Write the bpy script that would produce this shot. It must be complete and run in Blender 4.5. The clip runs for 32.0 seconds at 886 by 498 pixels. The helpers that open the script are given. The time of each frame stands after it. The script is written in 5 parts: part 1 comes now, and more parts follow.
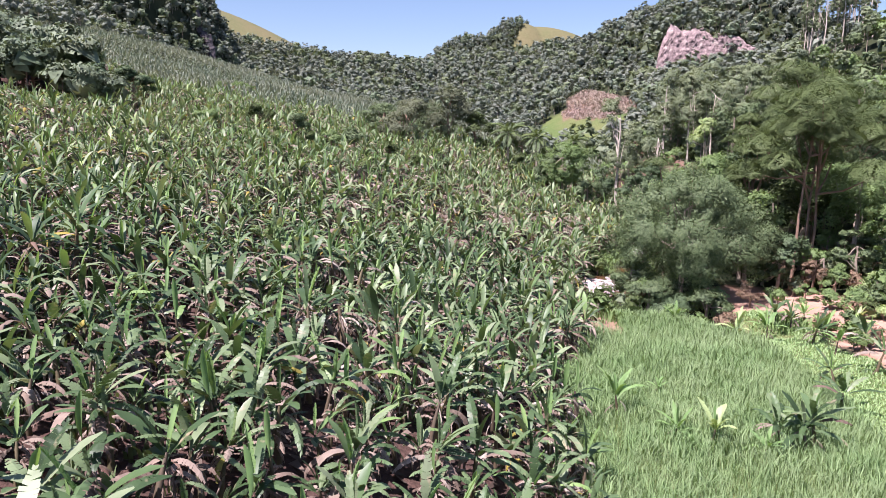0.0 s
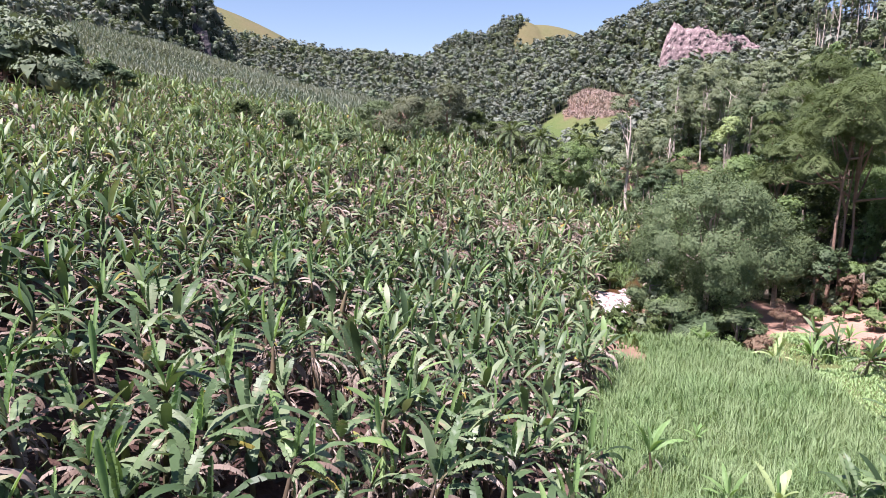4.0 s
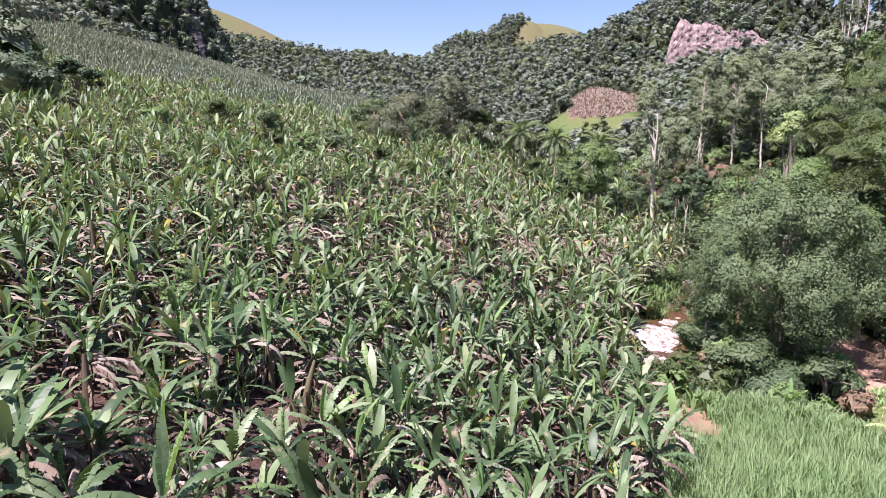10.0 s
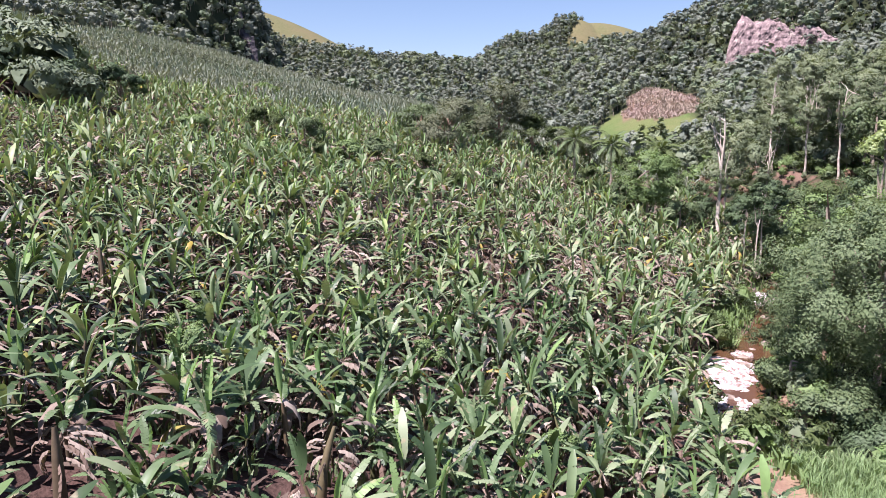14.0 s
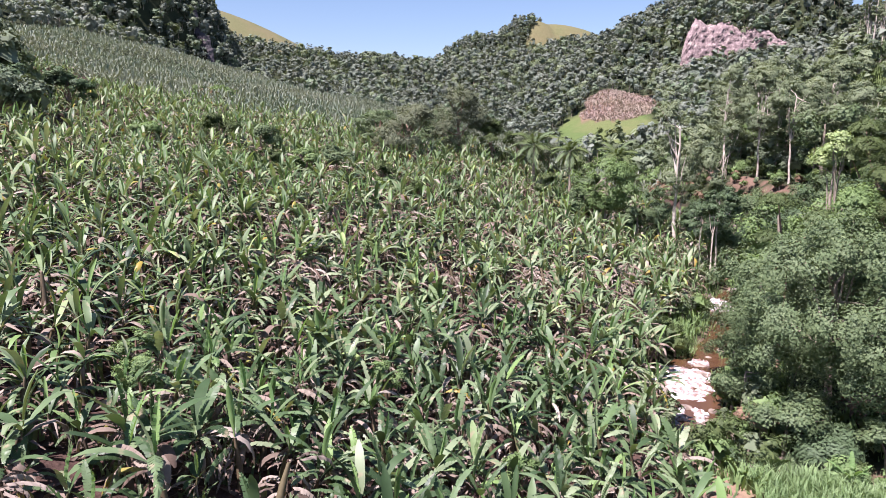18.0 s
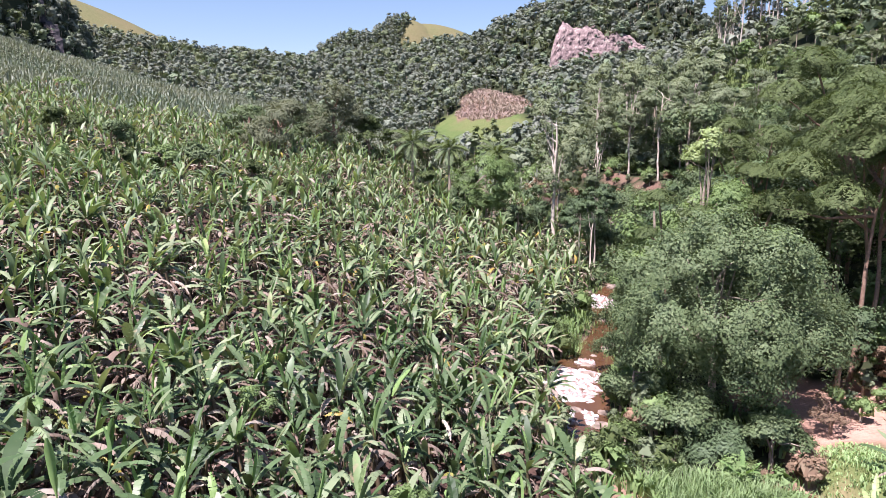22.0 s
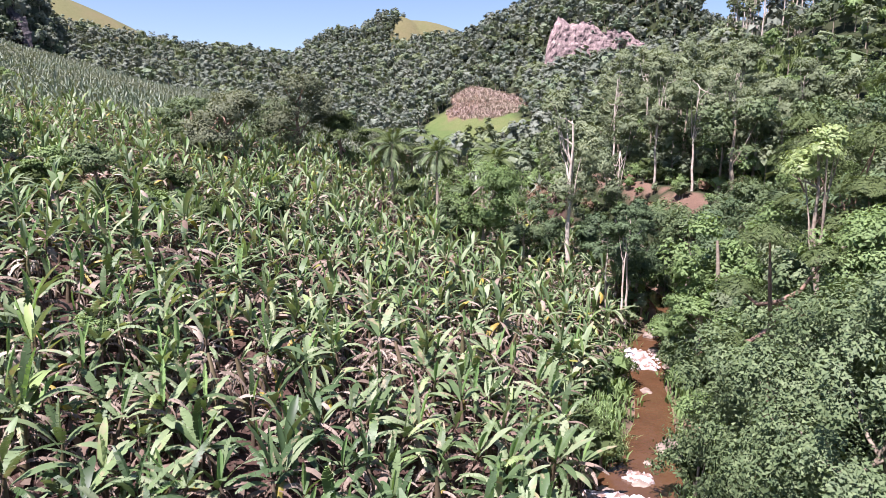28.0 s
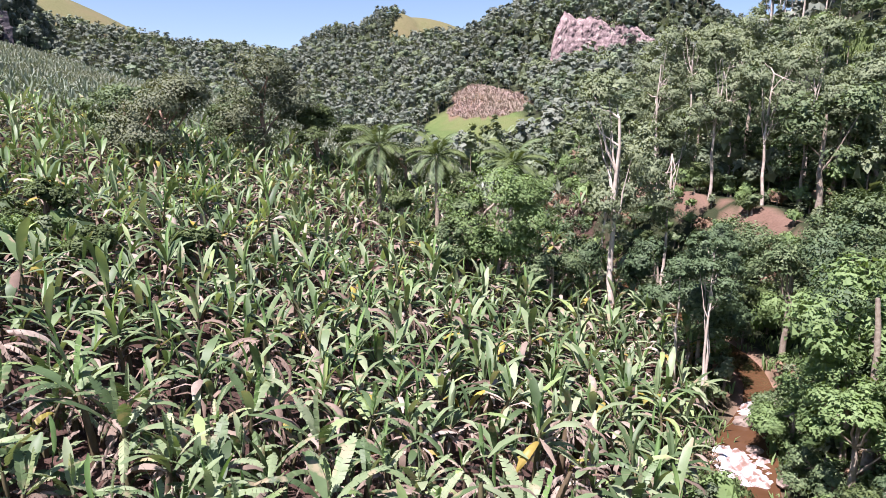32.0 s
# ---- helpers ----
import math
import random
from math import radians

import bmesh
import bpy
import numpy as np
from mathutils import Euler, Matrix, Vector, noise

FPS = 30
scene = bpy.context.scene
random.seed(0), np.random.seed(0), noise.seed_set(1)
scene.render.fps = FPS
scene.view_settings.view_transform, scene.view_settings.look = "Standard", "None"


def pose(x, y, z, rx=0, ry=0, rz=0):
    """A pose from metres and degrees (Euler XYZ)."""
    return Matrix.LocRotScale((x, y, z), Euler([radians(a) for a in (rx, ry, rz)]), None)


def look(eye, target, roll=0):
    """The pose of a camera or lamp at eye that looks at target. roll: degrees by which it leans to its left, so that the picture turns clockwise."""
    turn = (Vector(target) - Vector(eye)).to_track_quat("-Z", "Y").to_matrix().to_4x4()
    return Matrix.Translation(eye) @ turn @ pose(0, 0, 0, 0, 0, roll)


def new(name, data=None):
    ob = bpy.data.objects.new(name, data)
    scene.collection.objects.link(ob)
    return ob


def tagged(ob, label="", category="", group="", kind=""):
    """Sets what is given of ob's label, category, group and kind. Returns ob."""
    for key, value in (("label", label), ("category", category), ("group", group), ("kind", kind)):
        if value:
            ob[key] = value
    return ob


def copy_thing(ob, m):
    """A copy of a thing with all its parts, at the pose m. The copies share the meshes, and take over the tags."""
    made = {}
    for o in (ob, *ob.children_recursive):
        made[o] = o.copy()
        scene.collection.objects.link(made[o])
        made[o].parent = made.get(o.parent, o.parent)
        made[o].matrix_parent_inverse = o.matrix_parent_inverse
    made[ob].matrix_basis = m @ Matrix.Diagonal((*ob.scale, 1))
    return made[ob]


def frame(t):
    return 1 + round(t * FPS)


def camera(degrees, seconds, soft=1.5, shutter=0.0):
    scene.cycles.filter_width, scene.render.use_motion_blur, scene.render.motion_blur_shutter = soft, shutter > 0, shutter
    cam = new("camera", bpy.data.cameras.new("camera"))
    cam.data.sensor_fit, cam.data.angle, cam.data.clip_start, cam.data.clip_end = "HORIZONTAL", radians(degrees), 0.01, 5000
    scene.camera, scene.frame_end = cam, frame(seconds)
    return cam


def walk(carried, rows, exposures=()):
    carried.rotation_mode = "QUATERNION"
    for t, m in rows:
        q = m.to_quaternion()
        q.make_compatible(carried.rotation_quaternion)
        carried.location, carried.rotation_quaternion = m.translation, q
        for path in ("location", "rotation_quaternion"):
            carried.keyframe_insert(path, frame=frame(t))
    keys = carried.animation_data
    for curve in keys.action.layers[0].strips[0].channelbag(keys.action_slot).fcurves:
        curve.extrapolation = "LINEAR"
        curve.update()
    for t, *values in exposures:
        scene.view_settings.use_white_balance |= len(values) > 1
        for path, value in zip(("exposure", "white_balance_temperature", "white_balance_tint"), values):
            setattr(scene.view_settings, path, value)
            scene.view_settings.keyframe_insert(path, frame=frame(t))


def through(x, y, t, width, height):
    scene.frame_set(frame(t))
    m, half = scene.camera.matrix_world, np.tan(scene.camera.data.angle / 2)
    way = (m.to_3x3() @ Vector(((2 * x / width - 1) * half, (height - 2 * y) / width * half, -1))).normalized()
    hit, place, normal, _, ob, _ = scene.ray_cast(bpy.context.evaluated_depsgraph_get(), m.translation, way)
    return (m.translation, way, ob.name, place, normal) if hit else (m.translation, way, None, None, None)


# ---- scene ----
cam = camera(64.8, 32.0, soft=0.6)
PATH = [
    (0, (3.587, -0.043, 15.648), (3.467, 1.925, 15.311), 0.7),
    (1, (3.527, 1.504, 15.619), (3.408, 3.471, 15.281), 0.7),
    (2, (3.479, 3.214, 15.572), (3.362, 5.182, 15.233), 0.8),
    (3, (3.407, 4.7, 15.605), (3.29, 6.667, 15.265), 0.9),
    (6, (2.921, 8.642, 15.719), (2.804, 10.609, 15.379), 0.7),
    (8, (2.707, 12.077, 15.655), (2.586, 14.044, 15.317), 0.4),
    (9, (2.513, 14.351, 15.628), (2.392, 16.318, 15.29), 0.5),
    (10, (2.407, 16.702, 15.606), (2.285, 18.67, 15.27), 0.3),
    (11, (2.385, 19.166, 15.638), (2.259, 21.134, 15.303), 0.1),
    (12, (2.298, 20.147, 15.555), (2.174, 22.115, 15.219), 0.2),
    (13, (2.31, 20.468, 15.771), (2.118, 22.43, 15.436), 0.1),
    (13.5, (2.294, 20.793, 16.0), (2.054, 22.75, 15.666), 0.1),
    (15.5, (2.065, 21.518, 16.876), (1.73, 23.462, 16.543), -0.3),
    (16, (2.062, 21.561, 16.988), (1.514, 23.456, 16.656), -0.6),
    (16.5, (2.083, 21.502, 17.064), (1.42, 23.359, 16.729), -0.2),
    (17, (2.177, 21.478, 17.099), (1.531, 23.341, 16.764), -0.1),
    (17.5, (2.367, 21.539, 17.106), (1.882, 23.451, 16.773), -0.4),
    (18, (2.349, 21.614, 17.082), (2.196, 23.58, 16.747), 0.1),
    (18.5, (2.251, 21.688, 17.056), (2.345, 23.658, 16.724), 0.1),
    (19, (2.159, 21.729, 16.99), (2.309, 23.695, 16.657), 0.2),
    (20, (2.155, 22.02, 16.905), (2.323, 23.985, 16.572), 0.3),
    (21, (2.235, 22.96, 16.859), (2.413, 24.924, 16.524), 0.2),
    (22, (2.312, 24.568, 16.862), (2.502, 26.531, 16.525), 0.3),
    (23, (2.572, 26.536, 16.837), (2.768, 28.498, 16.5), 0.3),
    (24, (2.81, 28.857, 16.758), (3.014, 30.818, 16.421), 0.3),
    (25, (3.015, 31.435, 16.686), (3.224, 33.396, 16.35), 0.5),
    (25.5, (3.119, 32.826, 16.655), (3.328, 34.787, 16.318), 0.5),
    (27.5, (4.111, 38.964, 16.718), (4.326, 40.924, 16.382), 0.4),
    (28, (4.308, 40.792, 16.749), (4.524, 42.751, 16.412), 0.5),
    (29, (4.819, 44.588, 16.729), (5.031, 46.548, 16.391), 0.3),
    (30, (5.254, 48.807, 16.751), (5.465, 50.767, 16.412), 0.2),
    (31, (5.536, 53.125, 16.815), (5.747, 55.085, 16.477), 0.2),
    (32, (5.938, 56.271, 16.483), (6.152, 58.23, 16.147), 0.5),
]
walk(cam, [(t, look(eye, goal, roll)) for t, eye, goal, roll in PATH], exposures=[(0, 1.28, 6040, 28), (13, 1.26, 6020, 27), (32, 1.36, 6080, 25)])

# ---- world, sun ----
SUN_AZ = radians(-136)      # from +y towards -x: the sun stands high over the plantation hill
SUN_EL = radians(62)
world = bpy.data.worlds.new("sky")
scene.world = world
world.use_nodes = True
wn = world.node_tree.nodes
sky = wn.new("ShaderNodeTexSky")
sky.sky_type = "NISHITA"
sky.sun_disc = False
sky.sun_elevation = SUN_EL
sky.sun_rotation = SUN_AZ
sky.air_density, sky.dust_density, sky.ozone_density = 1.0, 0.3, 2.0
world.node_tree.links.new(sky.outputs[0], wn["Background"].inputs[0])
wn["Background"].inputs[1].default_value = 0.06
sun_dir = Vector((math.sin(SUN_AZ) * math.cos(SUN_EL), math.cos(SUN_AZ) * math.cos(SUN_EL), math.sin(SUN_EL)))
sun = new("sun", bpy.data.lights.new("sun", "SUN"))
sun.data.energy, sun.data.angle, sun.data.color = 5.0, radians(0.5), (1.0, 0.95, 0.875)
sun.matrix_world = look(sun_dir * 300, (0, 0, 0))

# ---- materials ----
def shader(name):
    m = bpy.data.materials.new(name)
    m.use_nodes = True
    nt = m.node_tree
    return m, nt, nt.nodes["Principled BSDF"]


def node(nt, kind, **sets):
    n = nt.nodes.new(kind)
    for k, v in sets.items():
        n.inputs[k.replace("_", " ")].default_value = v
    return n


def ramp(nt, src, stops):
    r = nt.nodes.new("ShaderNodeValToRGB")
    while len(r.color_ramp.elements) < len(stops):
        r.color_ramp.elements.new(0.5)
    for e, (p, c) in zip(r.color_ramp.elements, stops):
        e.position, e.color = p, (*c, 1)
    nt.links.new(src, r.inputs[0])
    return r.outputs[0]


def coords(nt):
    return nt.nodes.new("ShaderNodeNewGeometry").outputs["Position"]


def noise_of(nt, scale, detail=4.0, src=None):
    n = node(nt, "ShaderNodeTexNoise", Scale=scale, Detail=detail)
    nt.links.new(src or coords(nt), n.inputs["Vector"])
    return n.outputs["Fac"]


def mixc(nt, fac, a, b, mode="MIX"):
    m = nt.nodes.new("ShaderNodeMix")
    m.data_type, m.blend_type = "RGBA", mode
    if isinstance(fac, float):
        m.inputs[0].default_value = fac
    else:
        nt.links.new(fac, m.inputs[0])
    for v, i in ((a, 6), (b, 7)):
        if isinstance(v, tuple):
            m.inputs[i].default_value = (*v, 1)
        else:
            nt.links.new(v, m.inputs[i])
    return m.outputs[2]


def bump(nt, b, height, strength, dist):
    n = node(nt, "ShaderNodeBump", Strength=strength, Distance=dist)
    nt.links.new(height, n.inputs["Height"])
    nt.links.new(n.outputs[0], b.inputs["Normal"])


def random_value(nt):
    """One random number for each leaf: by mesh island and by object."""
    g = nt.nodes.new("ShaderNodeNewGeometry")
    o = nt.nodes.new("ShaderNodeObjectInfo")
    a = nt.nodes.new("ShaderNodeMath")
    a.operation = "ADD"
    nt.links.new(g.outputs["Random Per Island"], a.inputs[0])
    nt.links.new(o.outputs["Random"], a.inputs[1])
    f = nt.nodes.new("ShaderNodeMath")
    f.operation = "FRACT"
    nt.links.new(a.outputs[0], f.inputs[0])
    return f.outputs[0]


def calm(c, grey=1.0):
    """A leaf colour pulled towards grey and lifted; brownish colours stay as they are."""
    if c[0] > c[1] * 0.98:
        return c
    l_ = 0.3 * c[0] + 0.6 * c[1] + 0.1 * c[2]
    return tuple(1.3 * v for v in (c[0] + 0.58 * grey * (l_ - c[0]), c[1] + 0.04 * (l_ - c[1]), c[2] + 0.45 * grey * (l_ - c[2])))


def leaf_material(name, stops, rough=0.45, spec=0.5, through=0.25, grain=3.0, patch=0.08, dry=0.0, blotch=0.55, grey=1.0, crown=0.0):
    """Foliage: a colour for each leaf, blotches over metres, light that shines through."""
    m, nt, b = shader(name)
    stops = [(p, calm(c, grey)) for p, c in stops]
    value = random_value(nt)
    if crown:
        wide = ramp(nt, noise_of(nt, crown, 2.0), [(0.32, (0, 0, 0)), (0.68, (1, 1, 1))])
        value = mixc(nt, 0.72, value, wide)
    c = ramp(nt, value, stops)
    big = noise_of(nt, patch, 2.0)
    c = mixc(nt, ramp(nt, big, [(0.35, (0, 0, 0)), (0.65, (blotch, blotch, blotch))]), c, (stops[-1][1]))
    fine = noise_of(nt, grain, 3.0)
    c = mixc(nt, 0.5, c, ramp(nt, fine, [(0.3, (0.55, 0.55, 0.55)), (0.7, (1, 1, 1))]), "MULTIPLY")
    if dry:
        c = mixc(nt, ramp(nt, noise_of(nt, 1.7, 5.0), [(0.70 - dry, (0, 0, 0)), (0.78 - dry, (0.8, 0.8, 0.8))]), c, (0.36, 0.29, 0.19))
    nt.links.new(c, b.inputs["Base Color"])
    b.inputs["Roughness"].default_value = rough
    b.inputs["Specular IOR Level"].default_value = spec
    t = nt.nodes.new("ShaderNodeBsdfTranslucent")
    nt.links.new(mixc(nt, 1.0, c, (1.0, 1.0, 0.45), "MULTIPLY"), t.inputs[0])
    mix = nt.nodes.new("ShaderNodeMixShader")
    mix.inputs[0].default_value = through
    nt.links.new(b.outputs[0], mix.inputs[1])
    nt.links.new(t.outputs[0], mix.inputs[2])
    nt.links.new(mix.outputs[0], nt.nodes["Material Output"].inputs["Surface"])
    return m


M_BANANA = leaf_material("banana_leaf", [(0.0, (0.018, 0.045, 0.010)), (0.28, (0.038, 0.084, 0.019)), (0.52, (0.08, 0.148, 0.04)), (0.74, (0.14, 0.208, 0.07)),
                                         (0.9, (0.22, 0.265, 0.12)), (0.96, (0.16, 0.29, 0.03)), (1.0, (0.05, 0.105, 0.024))], 0.45, 0.32, 0.22, 2.0, 0.08, 0.08, 0.3, 0.7)
M_PALEBANANA = leaf_material("pale_banana_leaf", [(0.0, (0.03, 0.062, 0.016)), (0.25, (0.068, 0.12, 0.036)), (0.5, (0.132, 0.196, 0.068)), (0.76, (0.205, 0.265, 0.115)),
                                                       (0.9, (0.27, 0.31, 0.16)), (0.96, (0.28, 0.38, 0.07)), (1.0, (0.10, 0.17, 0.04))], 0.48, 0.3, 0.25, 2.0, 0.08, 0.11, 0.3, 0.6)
M_YOUNG = leaf_material("banana_young_leaf", [(0.0, (0.09, 0.25, 0.012)), (0.6, (0.21, 0.38, 0.012)), (1.0, (0.10, 0.26, 0.02))], 0.5, 0.3, 0.4, 2.0)
M_DRY = leaf_material("dry_banana_leaf", [(0.0, (0.11, 0.08, 0.062)), (0.35, (0.28, 0.22, 0.175)), (0.75, (0.50, 0.43, 0.36)), (1.0, (0.20, 0.13, 0.10))], 0.8, 0.2, 0.15, 5.0)
M_YELLOW = leaf_material("yellowing_banana_leaf", [(0.0, (0.46, 0.36, 0.07)), (0.5, (0.42, 0.29, 0.07)), (1.0, (0.28, 0.28, 0.07))], 0.5, 0.4, 0.25, 4.0)
M_STEM = leaf_material("banana_pseudostem", [(0.0, (0.12, 0.12, 0.05)), (0.5, (0.17, 0.125, 0.07)), (1.0, (0.10, 0.075, 0.055))], 0.6, 0.3, 0.0, 6.0)
M_TREE = leaf_material("tree_leaf", [(0.0, (0.05, 0.09, 0.026)), (0.5, (0.09, 0.145, 0.038)), (0.9, (0.155, 0.21, 0.06)), (1.0, (0.105, 0.155, 0.044))], 0.6, 0.25, 0.2, 2.0, grey=0.75)
M_DARK = leaf_material("dark_tree_leaf", [(0.0, (0.03, 0.065, 0.022)), (0.6, (0.055, 0.10, 0.034)), (1.0, (0.085, 0.14, 0.042))], 0.6, 0.25, 0.15, 2.0, grey=0.75)
M_LIGHT = leaf_material("light_tree_leaf", [(0.0, (0.095, 0.175, 0.03)), (0.6, (0.18, 0.275, 0.045)), (1.0, (0.13, 0.22, 0.04))], 0.6, 0.25, 0.3, 2.0, grey=0.75)
M_YBUSH = leaf_material("yellow_green_leaf", [(0.0, (0.22, 0.32, 0.03)), (0.6, (0.34, 0.42, 0.04)), (1.0, (0.25, 0.35, 0.04))], 0.5, 0.4, 0.3, 2.0)
M_EUC = leaf_material("eucalyptus_leaf", [(0.0, (0.085, 0.12, 0.05)), (0.6, (0.145, 0.19, 0.075)), (1.0, (0.215, 0.25, 0.105))], 0.6, 0.2, 0.25, 2.0, grey=0.8, crown=0.5)
M_OLIVE = leaf_material("feathery_leaf", [(0.0, (0.034, 0.056, 0.013)), (0.6, (0.07, 0.104, 0.024)), (1.0, (0.112, 0.15, 0.036))], 0.6, 0.2, 0.25, 1.2, grey=0.5)
M_BROWNOLIVE = leaf_material("brownish_olive_leaf", [(0.0, (0.055, 0.075, 0.026)), (0.6, (0.105, 0.13, 0.042)), (1.0, (0.16, 0.17, 0.06))], 0.6, 0.25, 0.2, 2.0)
M_FOREST = leaf_material("forest_leaf", [(0.0, (0.042, 0.08, 0.034)), (0.5, (0.08, 0.135, 0.052)), (0.85, (0.125, 0.185, 0.07)), (1.0, (0.20, 0.22, 0.095))], 0.6, 0.25, 0.15, 0.6, 0.11, crown=0.3)
# Forest leaf lifted towards bluish grey: distance haze painted into its colours.
M_FAR_HAZED = leaf_material("hazed_forest_leaf", [(0.0, (0.05, 0.082, 0.06)), (0.45, (0.105, 0.145, 0.096)), (0.85, (0.16, 0.20, 0.125)), (1.0, (0.23, 0.235, 0.165))], 0.7, 0.15, 0.15, 0.6, 0.09, crown=0.2)
# Hillside plants: paler grey-green, with slight aerial haze put into the colour.
M_HAZED_BANANA = leaf_material("hazed_banana_leaf", [(0.0, (0.075, 0.12, 0.06)), (0.5, (0.12, 0.175, 0.09)), (0.85, (0.19, 0.24, 0.14)), (1.0, (0.28, 0.28, 0.20))], 0.5, 0.5, 0.15, 1.0, 0.03)
M_GRASS = leaf_material("tall_grass_blade", [(0.0, (0.10, 0.20, 0.035)), (0.5, (0.145, 0.275, 0.05)), (0.9, (0.19, 0.33, 0.07)), (1.0, (0.24, 0.33, 0.10))], 0.55, 0.25, 0.32, 3.0, 0.3, grey=0.85)
M_LAWN = leaf_material("short_grass_blade", [(0.0, (0.16, 0.32, 0.04)), (0.6, (0.25, 0.44, 0.06)), (1.0, (0.30, 0.45, 0.10))], 0.5, 0.3, 0.35, 3.0, 0.15)
M_DRYBUSH = leaf_material("dry_twig", [(0.0, (0.20, 0.12, 0.08)), (0.6, (0.33, 0.21, 0.14)), (1.0, (0.24, 0.18, 0.12))], 0.8, 0.2, 0.1, 3.0)
# Dry litter, its browns deepened to carry the shade under the plants.
M_SHADED_LITTER = leaf_material("leaf_litter", [(0.0, (0.035, 0.024, 0.02)), (0.5, (0.07, 0.05, 0.042)), (1.0, (0.20, 0.15, 0.12))], 0.9, 0.1, 0.0, 5.0)
M_CROP = leaf_material("dried_crop", [(0.0, (0.33, 0.235, 0.20)), (0.6, (0.47, 0.355, 0.315)), (1.0, (0.38, 0.33, 0.24))], 0.8, 0.2, 0.1, 1.0, crown=0.3)


def bark_material(name, a, b_, scale=6.0):
    m, nt, b = shader(name)
    n = noise_of(nt, scale, 6.0)
    c = ramp(nt, n, [(0.3, a), (0.62, b_), (0.8, tuple(v * 0.6 for v in b_))])
    nt.links.new(c, b.inputs["Base Color"])
    b.inputs["Roughness"].default_value = 0.85
    bump(nt, b, n, 0.6, 0.05)
    return m


M_BARK = bark_material("grey_bark", (0.20, 0.15, 0.11), (0.34, 0.28, 0.22))
M_PALE = bark_material("pale_eucalyptus_bark", (0.62, 0.55, 0.47), (0.42, 0.34, 0.28), 2.5)
M_BROWN = bark_material("brown_bark", (0.17, 0.10, 0.07), (0.28, 0.18, 0.13))


def ground_material():
    """Earth, grass and sand, told apart by the ground's own map of what grows where."""
    m, nt, b = shader("valley_ground")
    at = nt.nodes.new("ShaderNodeAttribute")
    at.attribute_name = "cover"
    sep = nt.nodes.new("ShaderNodeSeparateColor")
    nt.links.new(at.outputs["Color"], sep.inputs[0])
    big, mid, fine = noise_of(nt, 0.05, 4.0), noise_of(nt, 0.6, 5.0), noise_of(nt, 6.0, 6.0)
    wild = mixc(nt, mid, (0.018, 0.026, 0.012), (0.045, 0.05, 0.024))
    # Pinkish-brown soil, darkened in colour for the shade between the plants.
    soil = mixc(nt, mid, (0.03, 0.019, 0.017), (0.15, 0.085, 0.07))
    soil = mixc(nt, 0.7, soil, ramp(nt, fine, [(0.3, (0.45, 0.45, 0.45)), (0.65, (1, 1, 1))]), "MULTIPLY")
    grass = mixc(nt, mid, (0.065, 0.10, 0.03), (0.12, 0.155, 0.052))
    grass = mixc(nt, ramp(nt, big, [(0.4, (0, 0, 0)), (0.7, (0.5, 0.5, 0.5))]), grass, (0.17, 0.145, 0.07))
    sand = mixc(nt, mid, (0.34, 0.18, 0.125), (0.52, 0.335, 0.26))
    sand = mixc(nt, 0.6, sand, ramp(nt, fine, [(0.3, (0.7, 0.7, 0.7)), (0.6, (1, 1, 1))]), "MULTIPLY")
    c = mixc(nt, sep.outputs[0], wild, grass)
    c = mixc(nt, sep.outputs[1], c, sand)
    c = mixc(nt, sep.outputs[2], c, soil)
    nt.links.new(c, b.inputs["Base Color"])
    b.inputs["Roughness"].default_value = 0.95
    b.inputs["Specular IOR Level"].default_value = 0.15
    bump(nt, b, fine, 0.7, 0.15)
    return m


M_GROUND = ground_material()


def water_material():
    m, nt, b = shader("muddy_water")
    n = noise_of(nt, 0.7, 4.0)
    nt.links.new(mixc(nt, n, (0.06, 0.028, 0.014), (0.115, 0.058, 0.03)), b.inputs["Base Color"])
    b.inputs["Roughness"].default_value = 0.12
    bump(nt, b, noise_of(nt, 3.5, 3.0), 0.25, 0.08)
    return m


def foam_material():
    m, nt, b = shader("white_water")
    n = noise_of(nt, 3.0, 6.0)
    nt.links.new(ramp(nt, n, [(0.38, (0.20, 0.12, 0.095)), (0.52, (0.46, 0.39, 0.39)), (0.68, (0.82, 0.82, 0.84))]), b.inputs["Base Color"])
    b.inputs["Roughness"].default_value = 0.55
    bump(nt, b, n, 0.3, 0.1)
    return m


def rock_material(name, a, b_, c_, scale):
    m, nt, b = shader(name)
    n = noise_of(nt, scale, 8.0)
    g = coords(nt)
    mp = node(nt, "ShaderNodeMapping")
    mp.inputs["Scale"].default_value = (1, 1, 0.25)
    nt.links.new(g, mp.inputs[0])
    st = noise_of(nt, scale * 1.6, 5.0, mp.outputs[0])
    c = ramp(nt, n, [(0.3, a), (0.55, b_), (0.75, c_)])
    c = mixc(nt, 0.6, c, ramp(nt, st, [(0.35, (0.4, 0.38, 0.36)), (0.6, (1, 1, 1))]), "MULTIPLY")
    nt.links.new(c, b.inputs["Base Color"])
    b.inputs["Roughness"].default_value = 0.9
    bump(nt, b, n, 0.8, 0.4 / scale)
    return m


M_WATER, M_FOAM = water_material(), foam_material()
M_CLIFF = rock_material("weathered_pink_rock", (0.12, 0.085, 0.085), (0.29, 0.205, 0.20), (0.42, 0.36, 0.31), 0.5)
M_CRAG = rock_material("dark_cliff_rock", (0.03, 0.027, 0.032), (0.08, 0.066, 0.07), (0.15, 0.115, 0.115), 0.4)
M_STONE = rock_material("wet_river_stone", (0.14, 0.10, 0.08), (0.30, 0.23, 0.19), (0.42, 0.35, 0.30), 1.6)

